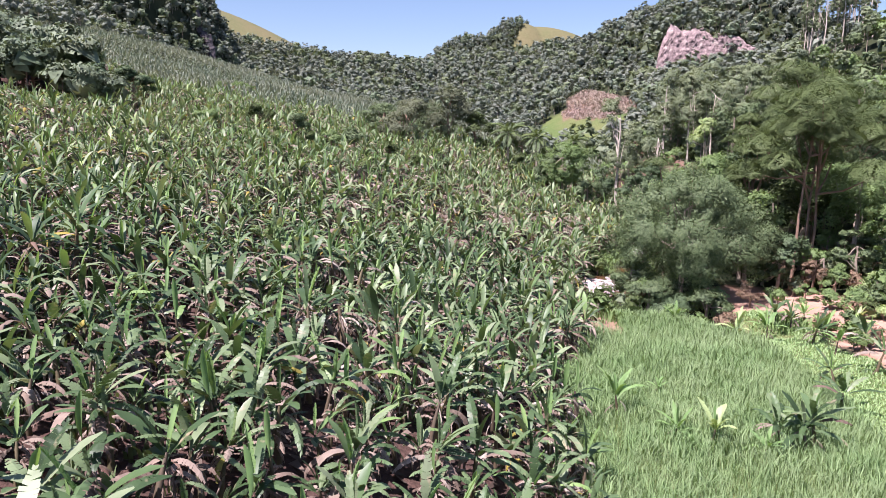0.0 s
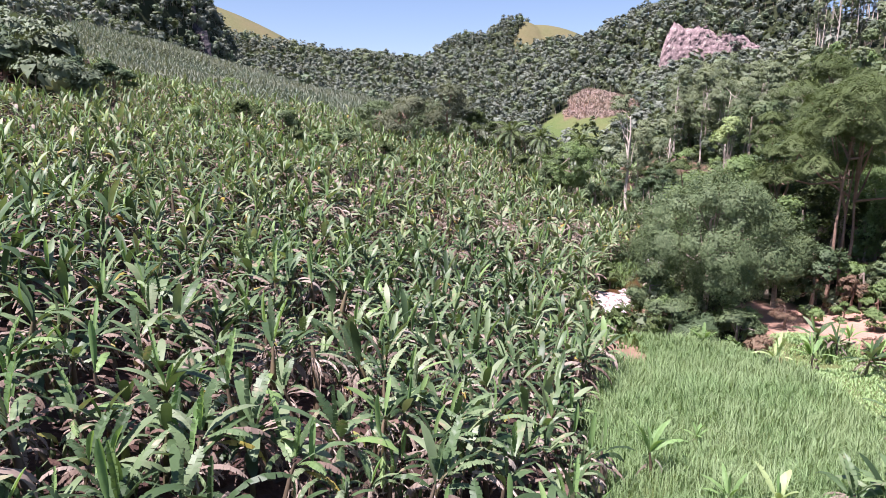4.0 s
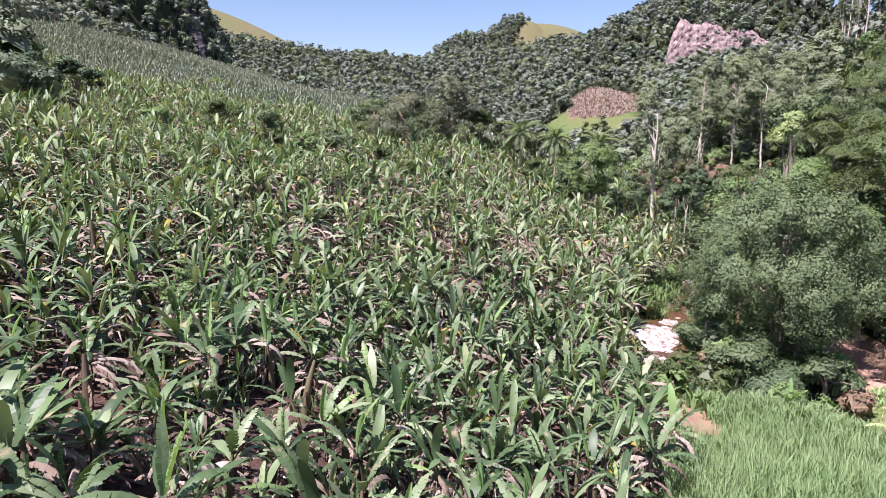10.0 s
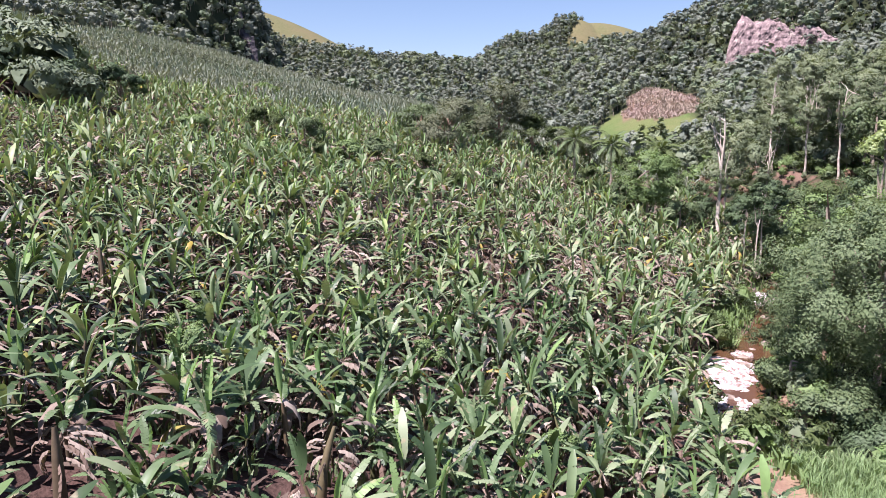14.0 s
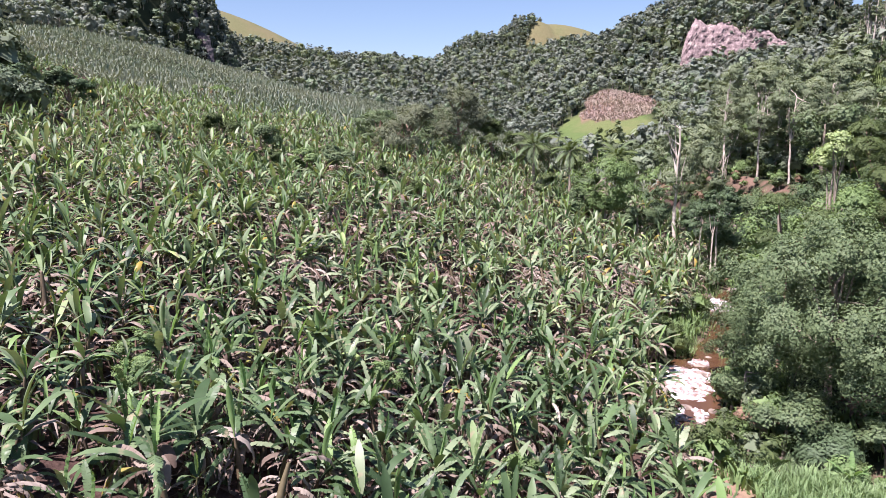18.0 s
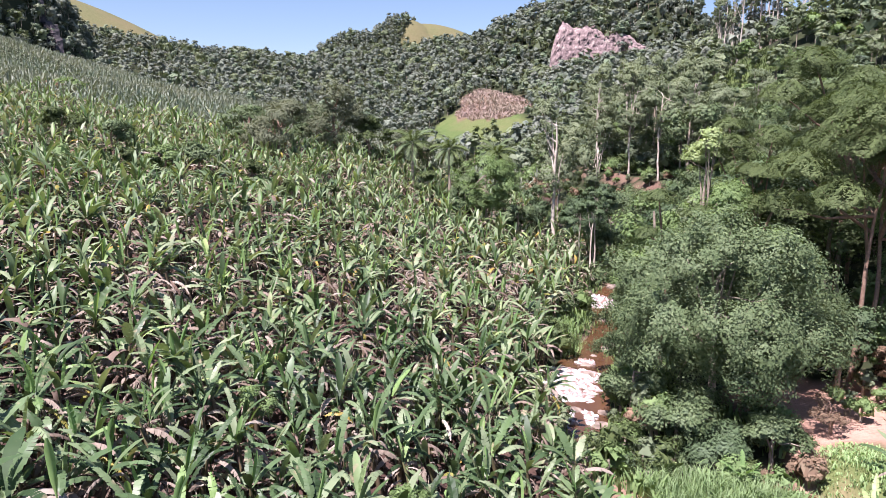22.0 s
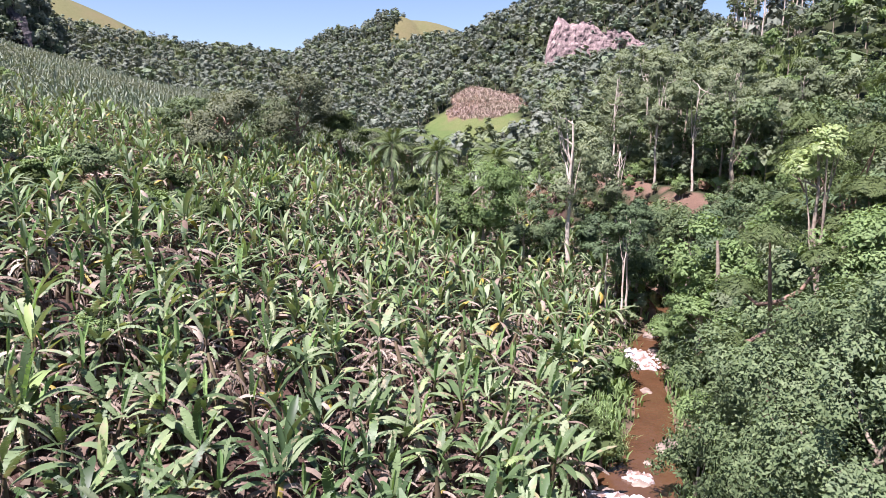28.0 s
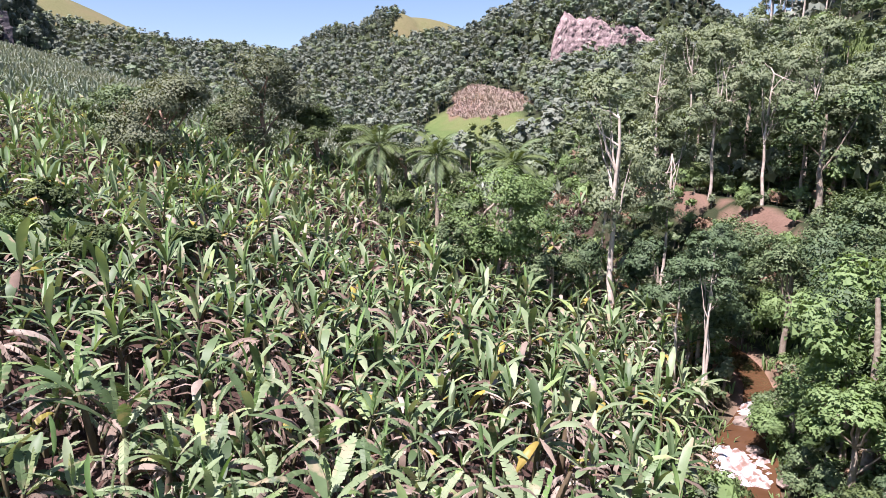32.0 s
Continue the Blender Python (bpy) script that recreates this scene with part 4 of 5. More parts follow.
umbrella_tree("feathery_tree", 31.5, 75.0, 12.5, 4.2, M_OLIVE, 7, "tree with feathery olive foliage in flat tiers", 9, 0.10, 2400, 1)
tree("light_green_tree", 24.4, 67.2, 12.2, 2.9, M_LIGHT, M_BARK, 8, "light green tree beside the broad dark one", clumps=110, per=80, leaf=0.104, crown_h=3.2)
tree("yellow_green_tree", 25.2, 70.2, 15.2, 1.9, M_YBUSH, M_BARK, 9, "slender tree with yellow-green crown", clumps=70, per=72, leaf=0.0888, crown_h=1.7)
tree("light_green_tree", 37.0, 67.5, 9.5, 3.8, M_LIGHT, M_BARK, 10, "light green tree on the far bank", clumps=130, per=72, leaf=0.118, crown_h=4.0)
tree("light_green_tree", 36.0, 57.2, 9.5, 2.7, M_LIGHT, M_BARK, 23, "light green tree under the tall feathery one", clumps=110, per=72, leaf=0.11, crown_h=3.8)
tree("light_green_tree", 39.0, 54.0, 6.5, 2.8, M_TREE, M_BARK, 24, "leafy green tree behind the sandy bank", clumps=100, per=72, leaf=0.11, crown_h=2.9)
for n, (x, y, hh, rr, mt) in enumerate([(26.6, 62.2, 8.4, 3.4, M_TREE), (29.2, 61.4, 6.2, 2.4, M_DARK), (32.6, 60.6, 4.2, 1.9, M_LIGHT), (34.8, 59.4, 5.2, 2.2, M_TREE)]):
    tree("bank_tree", x, y, hh, rr, mt, M_BARK, 300 + n, "leafy green tree behind the sandy bank", clumps=int(48 * rr), per=80, leaf=0.10, crown_h=hh * 0.48, low=-0.95, clump=0.17, spread=0.5, cling=0.65, group="bank trees")
tree("dry_shrub", 31.6, 60.2, 4.6, 1.3, M_DRYBUSH, M_BROWN, 11, "dried brown vine-covered shrub beside the sand", "shrub", clumps=60, per=80, leaf=0.074, crown_h=2.2, low=-0.9)
tree("dry_shrub", 24.6, 55.2, 2.2, 1.2, M_DRYBUSH, M_BROWN, 12, "leafless brown shrub at the edge of the sand", "shrub", clumps=40, per=48, leaf=0.0518, crown_h=1.0)
for n, (x, y, hh, rr, mt) in enumerate([(24.5, 73.5, 7.0, 3.0, M_LIGHT), (27.0, 70.5, 8.5, 3.3, M_TREE), (23.6, 78.5, 5.5, 2.3, M_LIGHT), (26.6, 77.5, 7.5, 2.8, M_LIGHT),
                                        (25.8, 82.0, 6.0, 2.4, M_LIGHT), (29.5, 82.0, 8.0, 3.2, M_TREE), (30.0, 88.0, 7.0, 3.0, M_LIGHT), (22.9, 69.3, 6.0, 2.6, M_TREE),
                                        (33.5, 86.0, 9.0, 3.4, M_TREE), (29.5, 92.5, 8.0, 3.0, M_TREE), (25.2, 92.5, 6.5, 2.4, M_DARK), (27.5, 97.0, 7.5, 2.9, M_DARK),
                                        (34.5, 94.0, 9.0, 3.3, M_TREE), (38.5, 90.0, 10.0, 3.6, M_LIGHT), (24.6, 99.0, 6.0, 2.5, M_DARK), (31.0, 102.0, 7.0, 3.0, M_TREE)]):
    tree("bankside_tree", x, y, hh, rr, mt, M_BARK, 40 + n, "leafy green tree crowding the stream bank", clumps=int(34 * rr), per=72, leaf=0.111, crown_h=hh * 0.42, low=-0.9, group="bankside trees")
for n, (x, y, hh) in enumerate([(22.4, 87.6, 8.0), (23.3, 89.2, 9.0), (22.2, 90.4, 7.5), (24.4, 91.4, 8.5)]):
    tree("slender_tree", x, y, hh, 1.8, M_DARK, M_PALE, 60 + n, "slender tree with pale bare trunk and small dark crown", clumps=50, per=60, leaf=0.0962, crown_h=1.8, trunk=0.085, limbs=5, group="slender trees")
EUC = [(22.0, 100.2, 18.5, 3.4), (29.0, 108.0, 15.0, 3.0), (34.8, 113.0, 14.5, 3.2), (37.5, 109.0, 14.0, 3.2), (33.4, 120.0, 15.0, 3.2), (39.0, 118.0, 17.0, 3.4),
       (43.0, 112.0, 16.0, 3.2), (26.0, 114.0, 14.0, 3.0), (46.0, 122.0, 14.0, 3.4), (35.5, 126.0, 16.0, 3.4), (50.0, 116.0, 12.5, 3.0), (40.0, 128.0, 17.0, 3.2),
       (45.0, 132.0, 14.0, 3.4), (52.0, 128.0, 12.5, 3.2), (57.0, 122.0, 11.0, 3.2), (42.0, 106.0, 13.0, 3.0)]
for n, (x, y, hh, rr) in enumerate(EUC):
    tree("eucalyptus_tree", x, y, hh, rr, M_EUC, M_PALE, 80 + n, "tall eucalyptus with pale trunk and thin grey-green crown", "eucalyptus", clumps=130, per=74, leaf=0.12, crown_h=hh * 0.38, trunk=0.2 if n == 0 else 0.12, clump=0.19,
         low=-0.95, limbs=14, group="eucalyptus trees", spread=0.2)
tree("round_tree", 14.4, 100.4, 9.0, 3.7, M_LIGHT, M_BARK, 15, "round bright green tree at the plantation's edge", clumps=330, per=66, leaf=0.11, crown_h=3.9, low=-0.98, clump=0.17)
for n, (x, y, hh, rr, mt) in enumerate([(11.0, 99.5, 4.2, 2.0, M_TREE), (17.8, 99.6, 5.2, 2.3, M_TREE), (19.8, 103.6, 6.5, 2.6, M_DARK), (8.4, 104.6, 4.4, 2.2, M_OLIVE), (12.6, 105.0, 5.0, 2.3, M_TREE)]):
    tree("edge_bush", x, y, hh, rr, mt, M_BARK, 260 + n, "leafy bush at the edge of the banana plantation", "bush", clumps=int(44 * rr), per=60, leaf=0.105, crown_h=hh * 0.47, low=-0.9, limbs=4, group="edge bushes")
palm(6.8, 110.2, 6.4, 3.4, 16, "palm with arching fronds among banana plants")
palm(11.2, 108.0, 7.2, 2.7, 17, "small palm behind the round green tree")
palm(16.2, 105.8, 8.4, 2.8, 18, "small palm behind the round green tree")
for n, (x, y, hh, rr) in enumerate([(-9.3, 111.0, 8.4, 4.7), (-3.2, 120.0, 11.0, 4.4), (-13.5, 116, 7.0, 3.6), (1.5, 122.0, 7.5, 3.6), (5.0, 126.0, 6.0, 3.0), (9.5, 124.0, 6.0, 3.2), (-6.0, 127.0, 7.0, 3.8), (14, 119, 6, 2.8)]):
    tree("dark_tree", x, y, hh, rr, (M_BROWNOLIVE, M_BROWNOLIVE, M_TREE, M_OLIVE)[n % 4], M_BROWN, 100 + n, "dark broad-crowned tree above the plantation", clumps=int(46 * rr), per=68, leaf=0.13, crown_h=hh * 0.47, low=-0.95, flat=0.6, clump=0.18, group="dark trees")
for n, (x, y, hh, rr) in enumerate([(-52, 97, 7, 3.6), (-56, 101, 8, 4.0), (-61, 98, 7, 3.6), (-66, 103, 8, 4.2), (-71, 99, 8, 4.0), (-58, 107, 8, 4.0), (-64, 110, 8, 4.2), (-76, 106, 9, 4.4), (-82, 100, 8, 4.0),
                                    (-50, 105, 6, 3.2), (-70, 92, 7, 3.8), (-78, 92, 7, 3.8), (-88, 95, 8, 4.2)]):
    tree("thicket_tree", x, y, hh, rr, M_TREE if n % 3 else M_DARK, M_BROWN, 120 + n, "dark tree in a thicket on the plantation hillside", clumps=int(26 * rr), per=56, leaf=0.192, crown_h=hh * 0.45, low=-0.9, group="thicket trees")
for n, (x, y, rr, mt) in enumerate([(-13.1, 88.5, 2.0, M_TREE), (-16.5, 90.0, 1.7, M_LIGHT), (-9.0, 90.5, 1.5, M_OLIVE), (-22.0, 93.0, 2.2, M_TREE), (-5.0, 86.0, 1.4, M_OLIVE), (-28.0, 97.0, 2.4, M_OLIVE),
                                    (-2.0, 90.0, 1.3, M_OLIVE), (-19.0, 86.0, 1.6, M_OLIVE), (-33.0, 90.0, 1.8, M_LIGHT)]):
    tree("hillside_bush", x, y, rr * 1.75, rr, mt, M_BROWN, 140 + n, "rounded scrub bush among the banana plants", "bush", clumps=int(40 * rr), per=64, leaf=0.104, crown_h=rr * 0.85, low=-0.3, limbs=4, dz=0.6, group="hillside bushes")

# woods
def wood_kind(seed, rad, hgt, clumps, per, leaf, core=True, mat=0, tall=0.6, cling=0.5):
    r = np.random.default_rng(seed)
    leaves, c = crown_geo(r, rad, hgt * 0.42, np.array([0, 0, hgt * tall]), clumps, per, leaf, 0.6, 0.26, -0.6, 0.4, 0.28 if cling < 1 else 0.12, cling=cling)
    g = Geo().add(*leaves, mat=mat)
    g.add(*tube([(0, 0, -1), (0, 0, hgt * tall)], [0.13, 0.07], 3), mat=1)
    if core:
        a = ball(r, 14)
        p = a * np.array([rad, rad, hgt * 0.42]) * 0.5 + [0, 0, hgt * tall]
        g.add(*rhombs(r, p, a, rad * 0.38, 0.9, a), mat=mat)
    return g.arrays()


def open_ground(x, y):
    d = creek_distance(x, y)[0]
    return ~(is_plantation(x, y) | is_grass_field(x, y) | is_sand(x, y) | is_lawn(x, y) | ((x > track_x(y) - 6.5) & (x < track_x(y) + 2.5) & (y > 97) & (y < 152)) | is_pink(x, y) | is_meadow(x, y) | is_terrace(x, y) | is_far_grass(x, y)) & (d > 3.2)


def faces_valley(x, y):
    """Slopes that can be seen from the valley floor."""
    gx_ = (height(x + 4, y) - height(x - 4, y)) / 8
    gy_ = (height(x, y + 4) - height(x, y - 4)) / 8
    d = np.hypot(x - 5, y - 30)
    return (gx_ * (x - 5) + gy_ * (y - 30)) / d > -0.06


MWOOD = [M_FOREST, M_BARK, M_EUC, M_TREE, M_OLIVE, M_LIGHT, M_DRYBUSH]
MFAR = [M_FAR_HAZED, M_BARK, M_EUC, M_FOREST]
mid_kinds = [wood_kind(700 + k, (2.6, 1.9, 2.8, 2.3, 1.8)[k % 5], (6.0, 8.5, 6.0, 5.0, 9.0)[k % 5], 34, 16, 0.27, mat=(0, 2, 3, 4, 2, 5, 2, 0, 3, 2)[k], tall=(0.6, 0.66)[k % 5 in (1, 4)], cling=0.8) for k in range(10)]
far_kinds = [wood_kind(720 + k, (2.7, 2.1, 3.2)[k % 3], (6.0, 7.2, 6.4)[k % 3], 14, 9, 0.46, mat=(0, 0, 2, 0, 0, 3)[k % 6], cling=1.2) for k in range(8)]


def wood(name, step, x0, x1, y0, y1, kinds, seed, label, test, lo=0.55, hi=1.6, grow=1.0, mats=None):
    x, y, r = places(step, 0.3, x0, x1, y0, y1, seed)
    k = open_ground(x, y) & in_view(x, y) & test(x, y)
    x, y = x[k], y[k]
    z = height(x, y) - 0.3
    g = Geo()
    w = r.integers(0, len(kinds), len(x))
    sz = np.exp(r.normal(0, 0.3, len(x)))
    for i, kind in enumerate(kinds):
        s = w == i
        g.scatter(kind, np.stack([x[s], y[s], z[s]], 1), r.uniform(0, 6.28, s.sum()), np.clip(sz[s], lo, hi) * grow)
    return tagged(part(name, g, mats or MWOOD), label, "woodland", kind="stuff")


def near_wood(x, y):
    return np.hypot(x - 5, y - 50) < 150


def is_ridge_stand(x, y):
    return (x > 76) & (x < 116) & (y > 164) & (y < 203)


def close_wood(x, y):
    return (np.hypot(x - 20, y - 80) < 52) & (x > 20) & (y < 128)


wood("hillside_woodland", 3.4, 24, 200, 62, 215, mid_kinds, 41, "mixed green woodland on the near slope", lambda x, y: near_wood(x, y) & (x > east_foot(y) + 1) & ~close_wood(x, y) & ~is_ridge_stand(x, y), 0.5, 1.15, 0.85)
wood("ridge_undergrowth", 2.6, 74, 118, 160, 205, mid_kinds, 49, "low scrub under the ridge eucalyptus", is_ridge_stand, 0.5, 1.2, 0.4)
wood("valley_woodland", 3.6, -40, 60, 128, 215, mid_kinds, 42, "mixed green woodland along the valley floor", lambda x, y: near_wood(x, y) & (x <= east_foot(y) + 1))
wood("understory_woodland", 2.7, 30, 62, 97, 140, mid_kinds, 58, "leafy understory below the tall eucalyptus", lambda x, y: (x > track_x(y) + 2.5) & (x < track_x(y) + 20), 0.6, 1.3, 0.6)
slope_trees = []
for n in range(8):
    slope_trees.append(tree("slope_tree", 0, 0, 6.5 + 0.35 * n, 2.3 + 0.12 * n, (M_TREE, M_LIGHT, M_EUC, M_OLIVE, M_TREE, M_DARK, M_LIGHT, M_EUC)[n], M_BARK, 180 + n, "leafy tree on the wooded slope above the stream",
                            clumps=56, per=46, leaf=0.14, crown_h=2.9, low=-0.9, limbs=1, clump=0.27, base=0.0, group="slope trees"))
x, y, r = places(3.5, 0.3, 21, 72, 52, 128, 45)
k = open_ground(x, y) & close_wood(x, y) & (np.hypot(x - 20.6, y - 58.6) > 7.5) & (np.hypot(x - 31, y - 62.5) > 4) & ~((x > 24) & (x < 44) & (y < 63)) & (creek_distance(x, y)[0] > 2.2)
x, y = x[k], y[k]
for n in range(len(x)):
    m = pose(x[n], y[n], h_at(x[n], y[n]) - 0.2, 0, 0, r.uniform(0, 360))
    if n < 8:
        o = slope_trees[n]
        o.matrix_basis = m
    else:
        o = copy_thing(slope_trees[int(r.integers(0, 8))], m)
    q = float(np.clip(np.exp(r.normal(0, 0.2)), 0.65, 1.35))
    o.scale = (q, q, q * r.uniform(0.85, 1.2))
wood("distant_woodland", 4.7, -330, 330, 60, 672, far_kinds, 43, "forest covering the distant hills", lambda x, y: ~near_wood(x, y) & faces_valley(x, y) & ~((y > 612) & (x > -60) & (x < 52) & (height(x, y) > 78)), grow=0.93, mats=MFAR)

def is_steep(x, y):
    gx_ = (height(x + 3, y) - height(x - 3, y)) / 6
    gy_ = (height(x, y + 3) - height(x, y - 3)) / 6
    return np.hypot(gx_, gy_) > 0.42


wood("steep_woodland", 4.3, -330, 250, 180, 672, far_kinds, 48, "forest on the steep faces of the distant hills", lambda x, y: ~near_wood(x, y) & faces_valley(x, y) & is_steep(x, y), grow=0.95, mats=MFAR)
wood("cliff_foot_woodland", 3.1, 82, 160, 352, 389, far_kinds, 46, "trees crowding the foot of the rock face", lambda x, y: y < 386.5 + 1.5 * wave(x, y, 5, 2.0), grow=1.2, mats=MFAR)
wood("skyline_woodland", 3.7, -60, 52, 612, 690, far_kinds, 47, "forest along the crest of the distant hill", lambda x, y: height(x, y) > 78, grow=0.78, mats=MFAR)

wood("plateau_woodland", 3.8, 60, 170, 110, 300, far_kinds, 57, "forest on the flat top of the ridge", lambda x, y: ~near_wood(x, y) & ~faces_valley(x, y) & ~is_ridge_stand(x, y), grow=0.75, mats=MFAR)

# grass
def tuft(seed, blades, hgt, wide, spread):
    r = np.random.default_rng(seed)
    g = Geo()
    for _ in range(blades):
        a, L = r.uniform(0, 6.28), hgt * r.uniform(0.6, 1.2)
        b = np.array([r.normal(0, spread), r.normal(0, spread), -0.05])
        d = np.array([math.cos(a), math.sin(a), 0])
        w = np.array([-d[1], d[0], 0]) * wide
        lean = r.uniform(0.1, 0.7)
        m, t = b + d * L * lean * 0.3 + [0, 0, L * 0.6], b + d * L * lean + [0, 0, L * r.uniform(0.7, 1.0)]
        g.add([b - w, b + w, m + w, m - w, t + w * 0.15, t - w * 0.15], [(0, 1, 2, 3), (3, 2, 4, 5)])
    return g.arrays()


def sward(name, step, x0, x1, y0, y1, test, kinds, mat, seed, label, lo=0.6, hi=1.3, clear=0.9):
    x, y, r = places(step, 0.4, x0, x1, y0, y1, seed)
    k = test(x, y) & (creek_distance(x, y)[0] > clear)
    x, y = x[k], y[k]
    z = height(x, y)
    g = Geo()
    w = r.integers(0, len(kinds), len(x))
    for i, kind in enumerate(kinds):
        s = w == i
        g.scatter(kind, np.stack([x[s], y[s], z[s]], 1), r.uniform(0, 6.28, s.sum()), r.uniform(lo, hi, s.sum()) * (1 + 0.25 * wave(x[s], y[s], 2.0, 4.0)))
    return tagged(part(name, g, mat), label, "grass", kind="stuff")


tall = [tuft(800 + k, 10, 0.85, 0.012, 0.14) for k in range(6)]
short = [tuft(820 + k, 7, 0.2, 0.022, 0.10) for k in range(4)]
sward("tall_grass", 0.25, 5, 23, 8, 53, is_grass_field, tall, M_GRASS, 51, "tall bright green grass filling the bend of the stream")
sward("short_grass", 0.19, 18, 30, 26, 56, is_lawn, short, M_LAWN, 52, "short bright green grass beside the sand", clear=0.0)
sward("bank_grass", 0.3, 12.5, 19, 68.5, 77, lambda x, y: ((x - 15.8) / 2.0) ** 2 + ((y - 72.8) / 3.2) ** 2 < 1, tall, M_LAWN, 53, "bright green grass on a spit in the stream", 0.5, 0.9)

wood("thicket_woodland", 3.8, -140, -30, 86, 160, [wood_kind(740 + k, 2.9, 6.5, 40, 17, 0.27) for k in range(6)], 44, "dark thicket of trees on the plantation hillside",
     lambda x, y: near_wood(x, y) & is_thicket(x, y))


# rock faces
def rock_face(name, x0, y0, x1, y1, zb, zt, depth, seed, label, mat, lean=0.35, thin=0.0, fall=0.34, tail=0.5):
    """A weathered, fractured face of rock set into the hill; thin lifts its foot towards one end."""
    r = np.random.default_rng(seed)
    nu, nv = 150, 60
    u, v = np.meshgrid(np.linspace(0, 1, nu), np.linspace(0, 1, nv))
    L = np.array([x1 - x0, y1 - y0])
    W = np.linalg.norm(L)
    n = np.array([L[1], -L[0]]) / W
    foot = height(x0 + L[0] * u, y0 + L[1] * u) - 1.5 + thin * np.clip((u - 0.22) / 0.5, 0, 1) 
    jag = np.interp(u, np.linspace(0, 1, 60), r.normal(0, 0.55, 60)) + np.interp(u, np.linspace(0, 1, 17), r.normal(0, 0.8, 17))
    top = zt - fall * (zt - zb) * np.clip(u - 0.2, 0, 1) + jag
    side_ = np.clip(np.minimum(u / 0.13, (1 - u) / tail), 0, 1)
    z = foot + (np.maximum(top, foot + 1) - foot) * v * side_ ** 0.5
    a = u * W
    out = np.zeros(u.shape)
    for s_, amp in ((9.0, 0.9), (4.2, 0.6), (2.0, 0.42), (1.0, 0.26)):
        w = wave(a * 1.0, z * 0.8 + 3 * seed, s_ * 0.4, seed + s_)
        out += amp * (1 - 2 * np.abs(w)) * 0.6
    out += 0.5 * np.floor(2.5 * wave(a, z * 0.45, 2.4, seed + 2.0)) / 2.5 + 0.7 * v * np.floor(3.0 * wave(a * 1.3, z * 1.5, 1.1, seed + 5.0)) / 3.0
    rim = np.clip(np.minimum(np.minimum(u, 1 - u) * 14, np.minimum(v, 1 - v) * 8), 0, 1)
    out = depth * (0.5 + 0.55 * out) * rim - depth * 0.8 * (1 - rim)
    h0 = np.maximum(z - zb, 0)
    X = x0 + L[0] * u + n[0] * out - n[0] * lean * h0
    Y = y0 + L[1] * u + n[1] * out - n[1] * lean * h0
    I, J = np.meshgrid(np.arange(nv - 1), np.arange(nu - 1), indexing="ij")
    q = np.stack([I * nu + J, I * nu + J + 1, (I + 1) * nu + J + 1, (I + 1) * nu + J], -1).reshape(-1, 4)
    ob = part(name, Geo().add(np.stack([X, Y, z], -1).reshape(-1, 3), q), mat)
    return tagged(ob, label, "rock face", kind="structure")


rock_face("rock_face", 91, 384.6, 150, 383.6, 46, 71.5, 1.5, 3, "bare pinkish-grey rock face high on the wooded hill", M_CLIFF, thin=3.0, fall=0.36, tail=0.3)
rock_face("rock_face", -172, 402, -150, 395, 50, 71, 3.0, 4, "dark broken cliff above the banana hillside", M_CRAG)
rock_face("rock_face", -228, 262, -205, 276, 62, 82, 3.0, 5, "purplish cliff above the thicket", M_CRAG)

# ridge-top eucalyptus plantation
r = np.random.default_rng(61)
ridge_trees = []
for n in range(4):
    ridge_trees.append(tree("ridge_eucalyptus", 84 + 3 * n, 187, 18.5 + n * 0.7, 2.1, M_EUC, M_PALE, 160 + n, "tall straight eucalyptus with a bare trunk on the ridge", "eucalyptus",
                            clumps=46, per=40, leaf=0.17, crown_h=6.0, trunk=0.15, limbs=5, spread=0.2, low=-0.95, group="ridge eucalyptus"))
for n in range(44):
    x, y = 82 + 30 * r.uniform(), 176 + 22 * r.uniform()
    o = copy_thing(ridge_trees[n % 4], pose(x, y, h_at(x, y) - 0.3, 0, 0, r.uniform(0, 360)))
    o.scale = (1, 1, r.uniform(0.85, 1.15))

# dried crop in rows on the knoll, and on the terraces
def rows(name, x0, x1, y0, y1, step, gap, test, kinds, mat, seed, label, size):
    X, Y = np.meshgrid(np.arange(x0, x1, step), np.arange(y0, y1, gap))
    x, y = X.ravel(), Y.ravel()
    r = np.random.default_rng(seed)
    x, y = x + r.normal(0, step * 0.3, x.shape), y + r.normal(0, gap * 0.12, x.shape)
    k = test(x, y)
    x, y = x[k], y[k]
    g = Geo()
    w = r.integers(0, len(kinds), len(x))
    for i, kind in enumerate(kinds):
        s = w == i
        g.scatter(kind, np.stack([x[s], y[s], height(x[s], y[s])], 1), r.uniform(0, 6.28, s.sum()), r.uniform(0.7, 1.3, s.sum()) * size)
    return tagged(part(name, g, mat), label, "crop", kind="stuff")


stalk = [tuft(840 + k, 12, 1.3, 0.09, 0.45) for k in range(4)]
rows("dried_crop_rows", 38, 80, 341, 382, 1.5, 0.6, is_pink, stalk, M_CROP, 71, "reddish dried crop standing in rows on the knoll", 0.95)
rows("terrace_rows", 64, 79, 144, 160, 0.6, 1.7, is_terrace, stalk, M_OLIVE, 72, "crop rows on a small terraced field", 0.7)

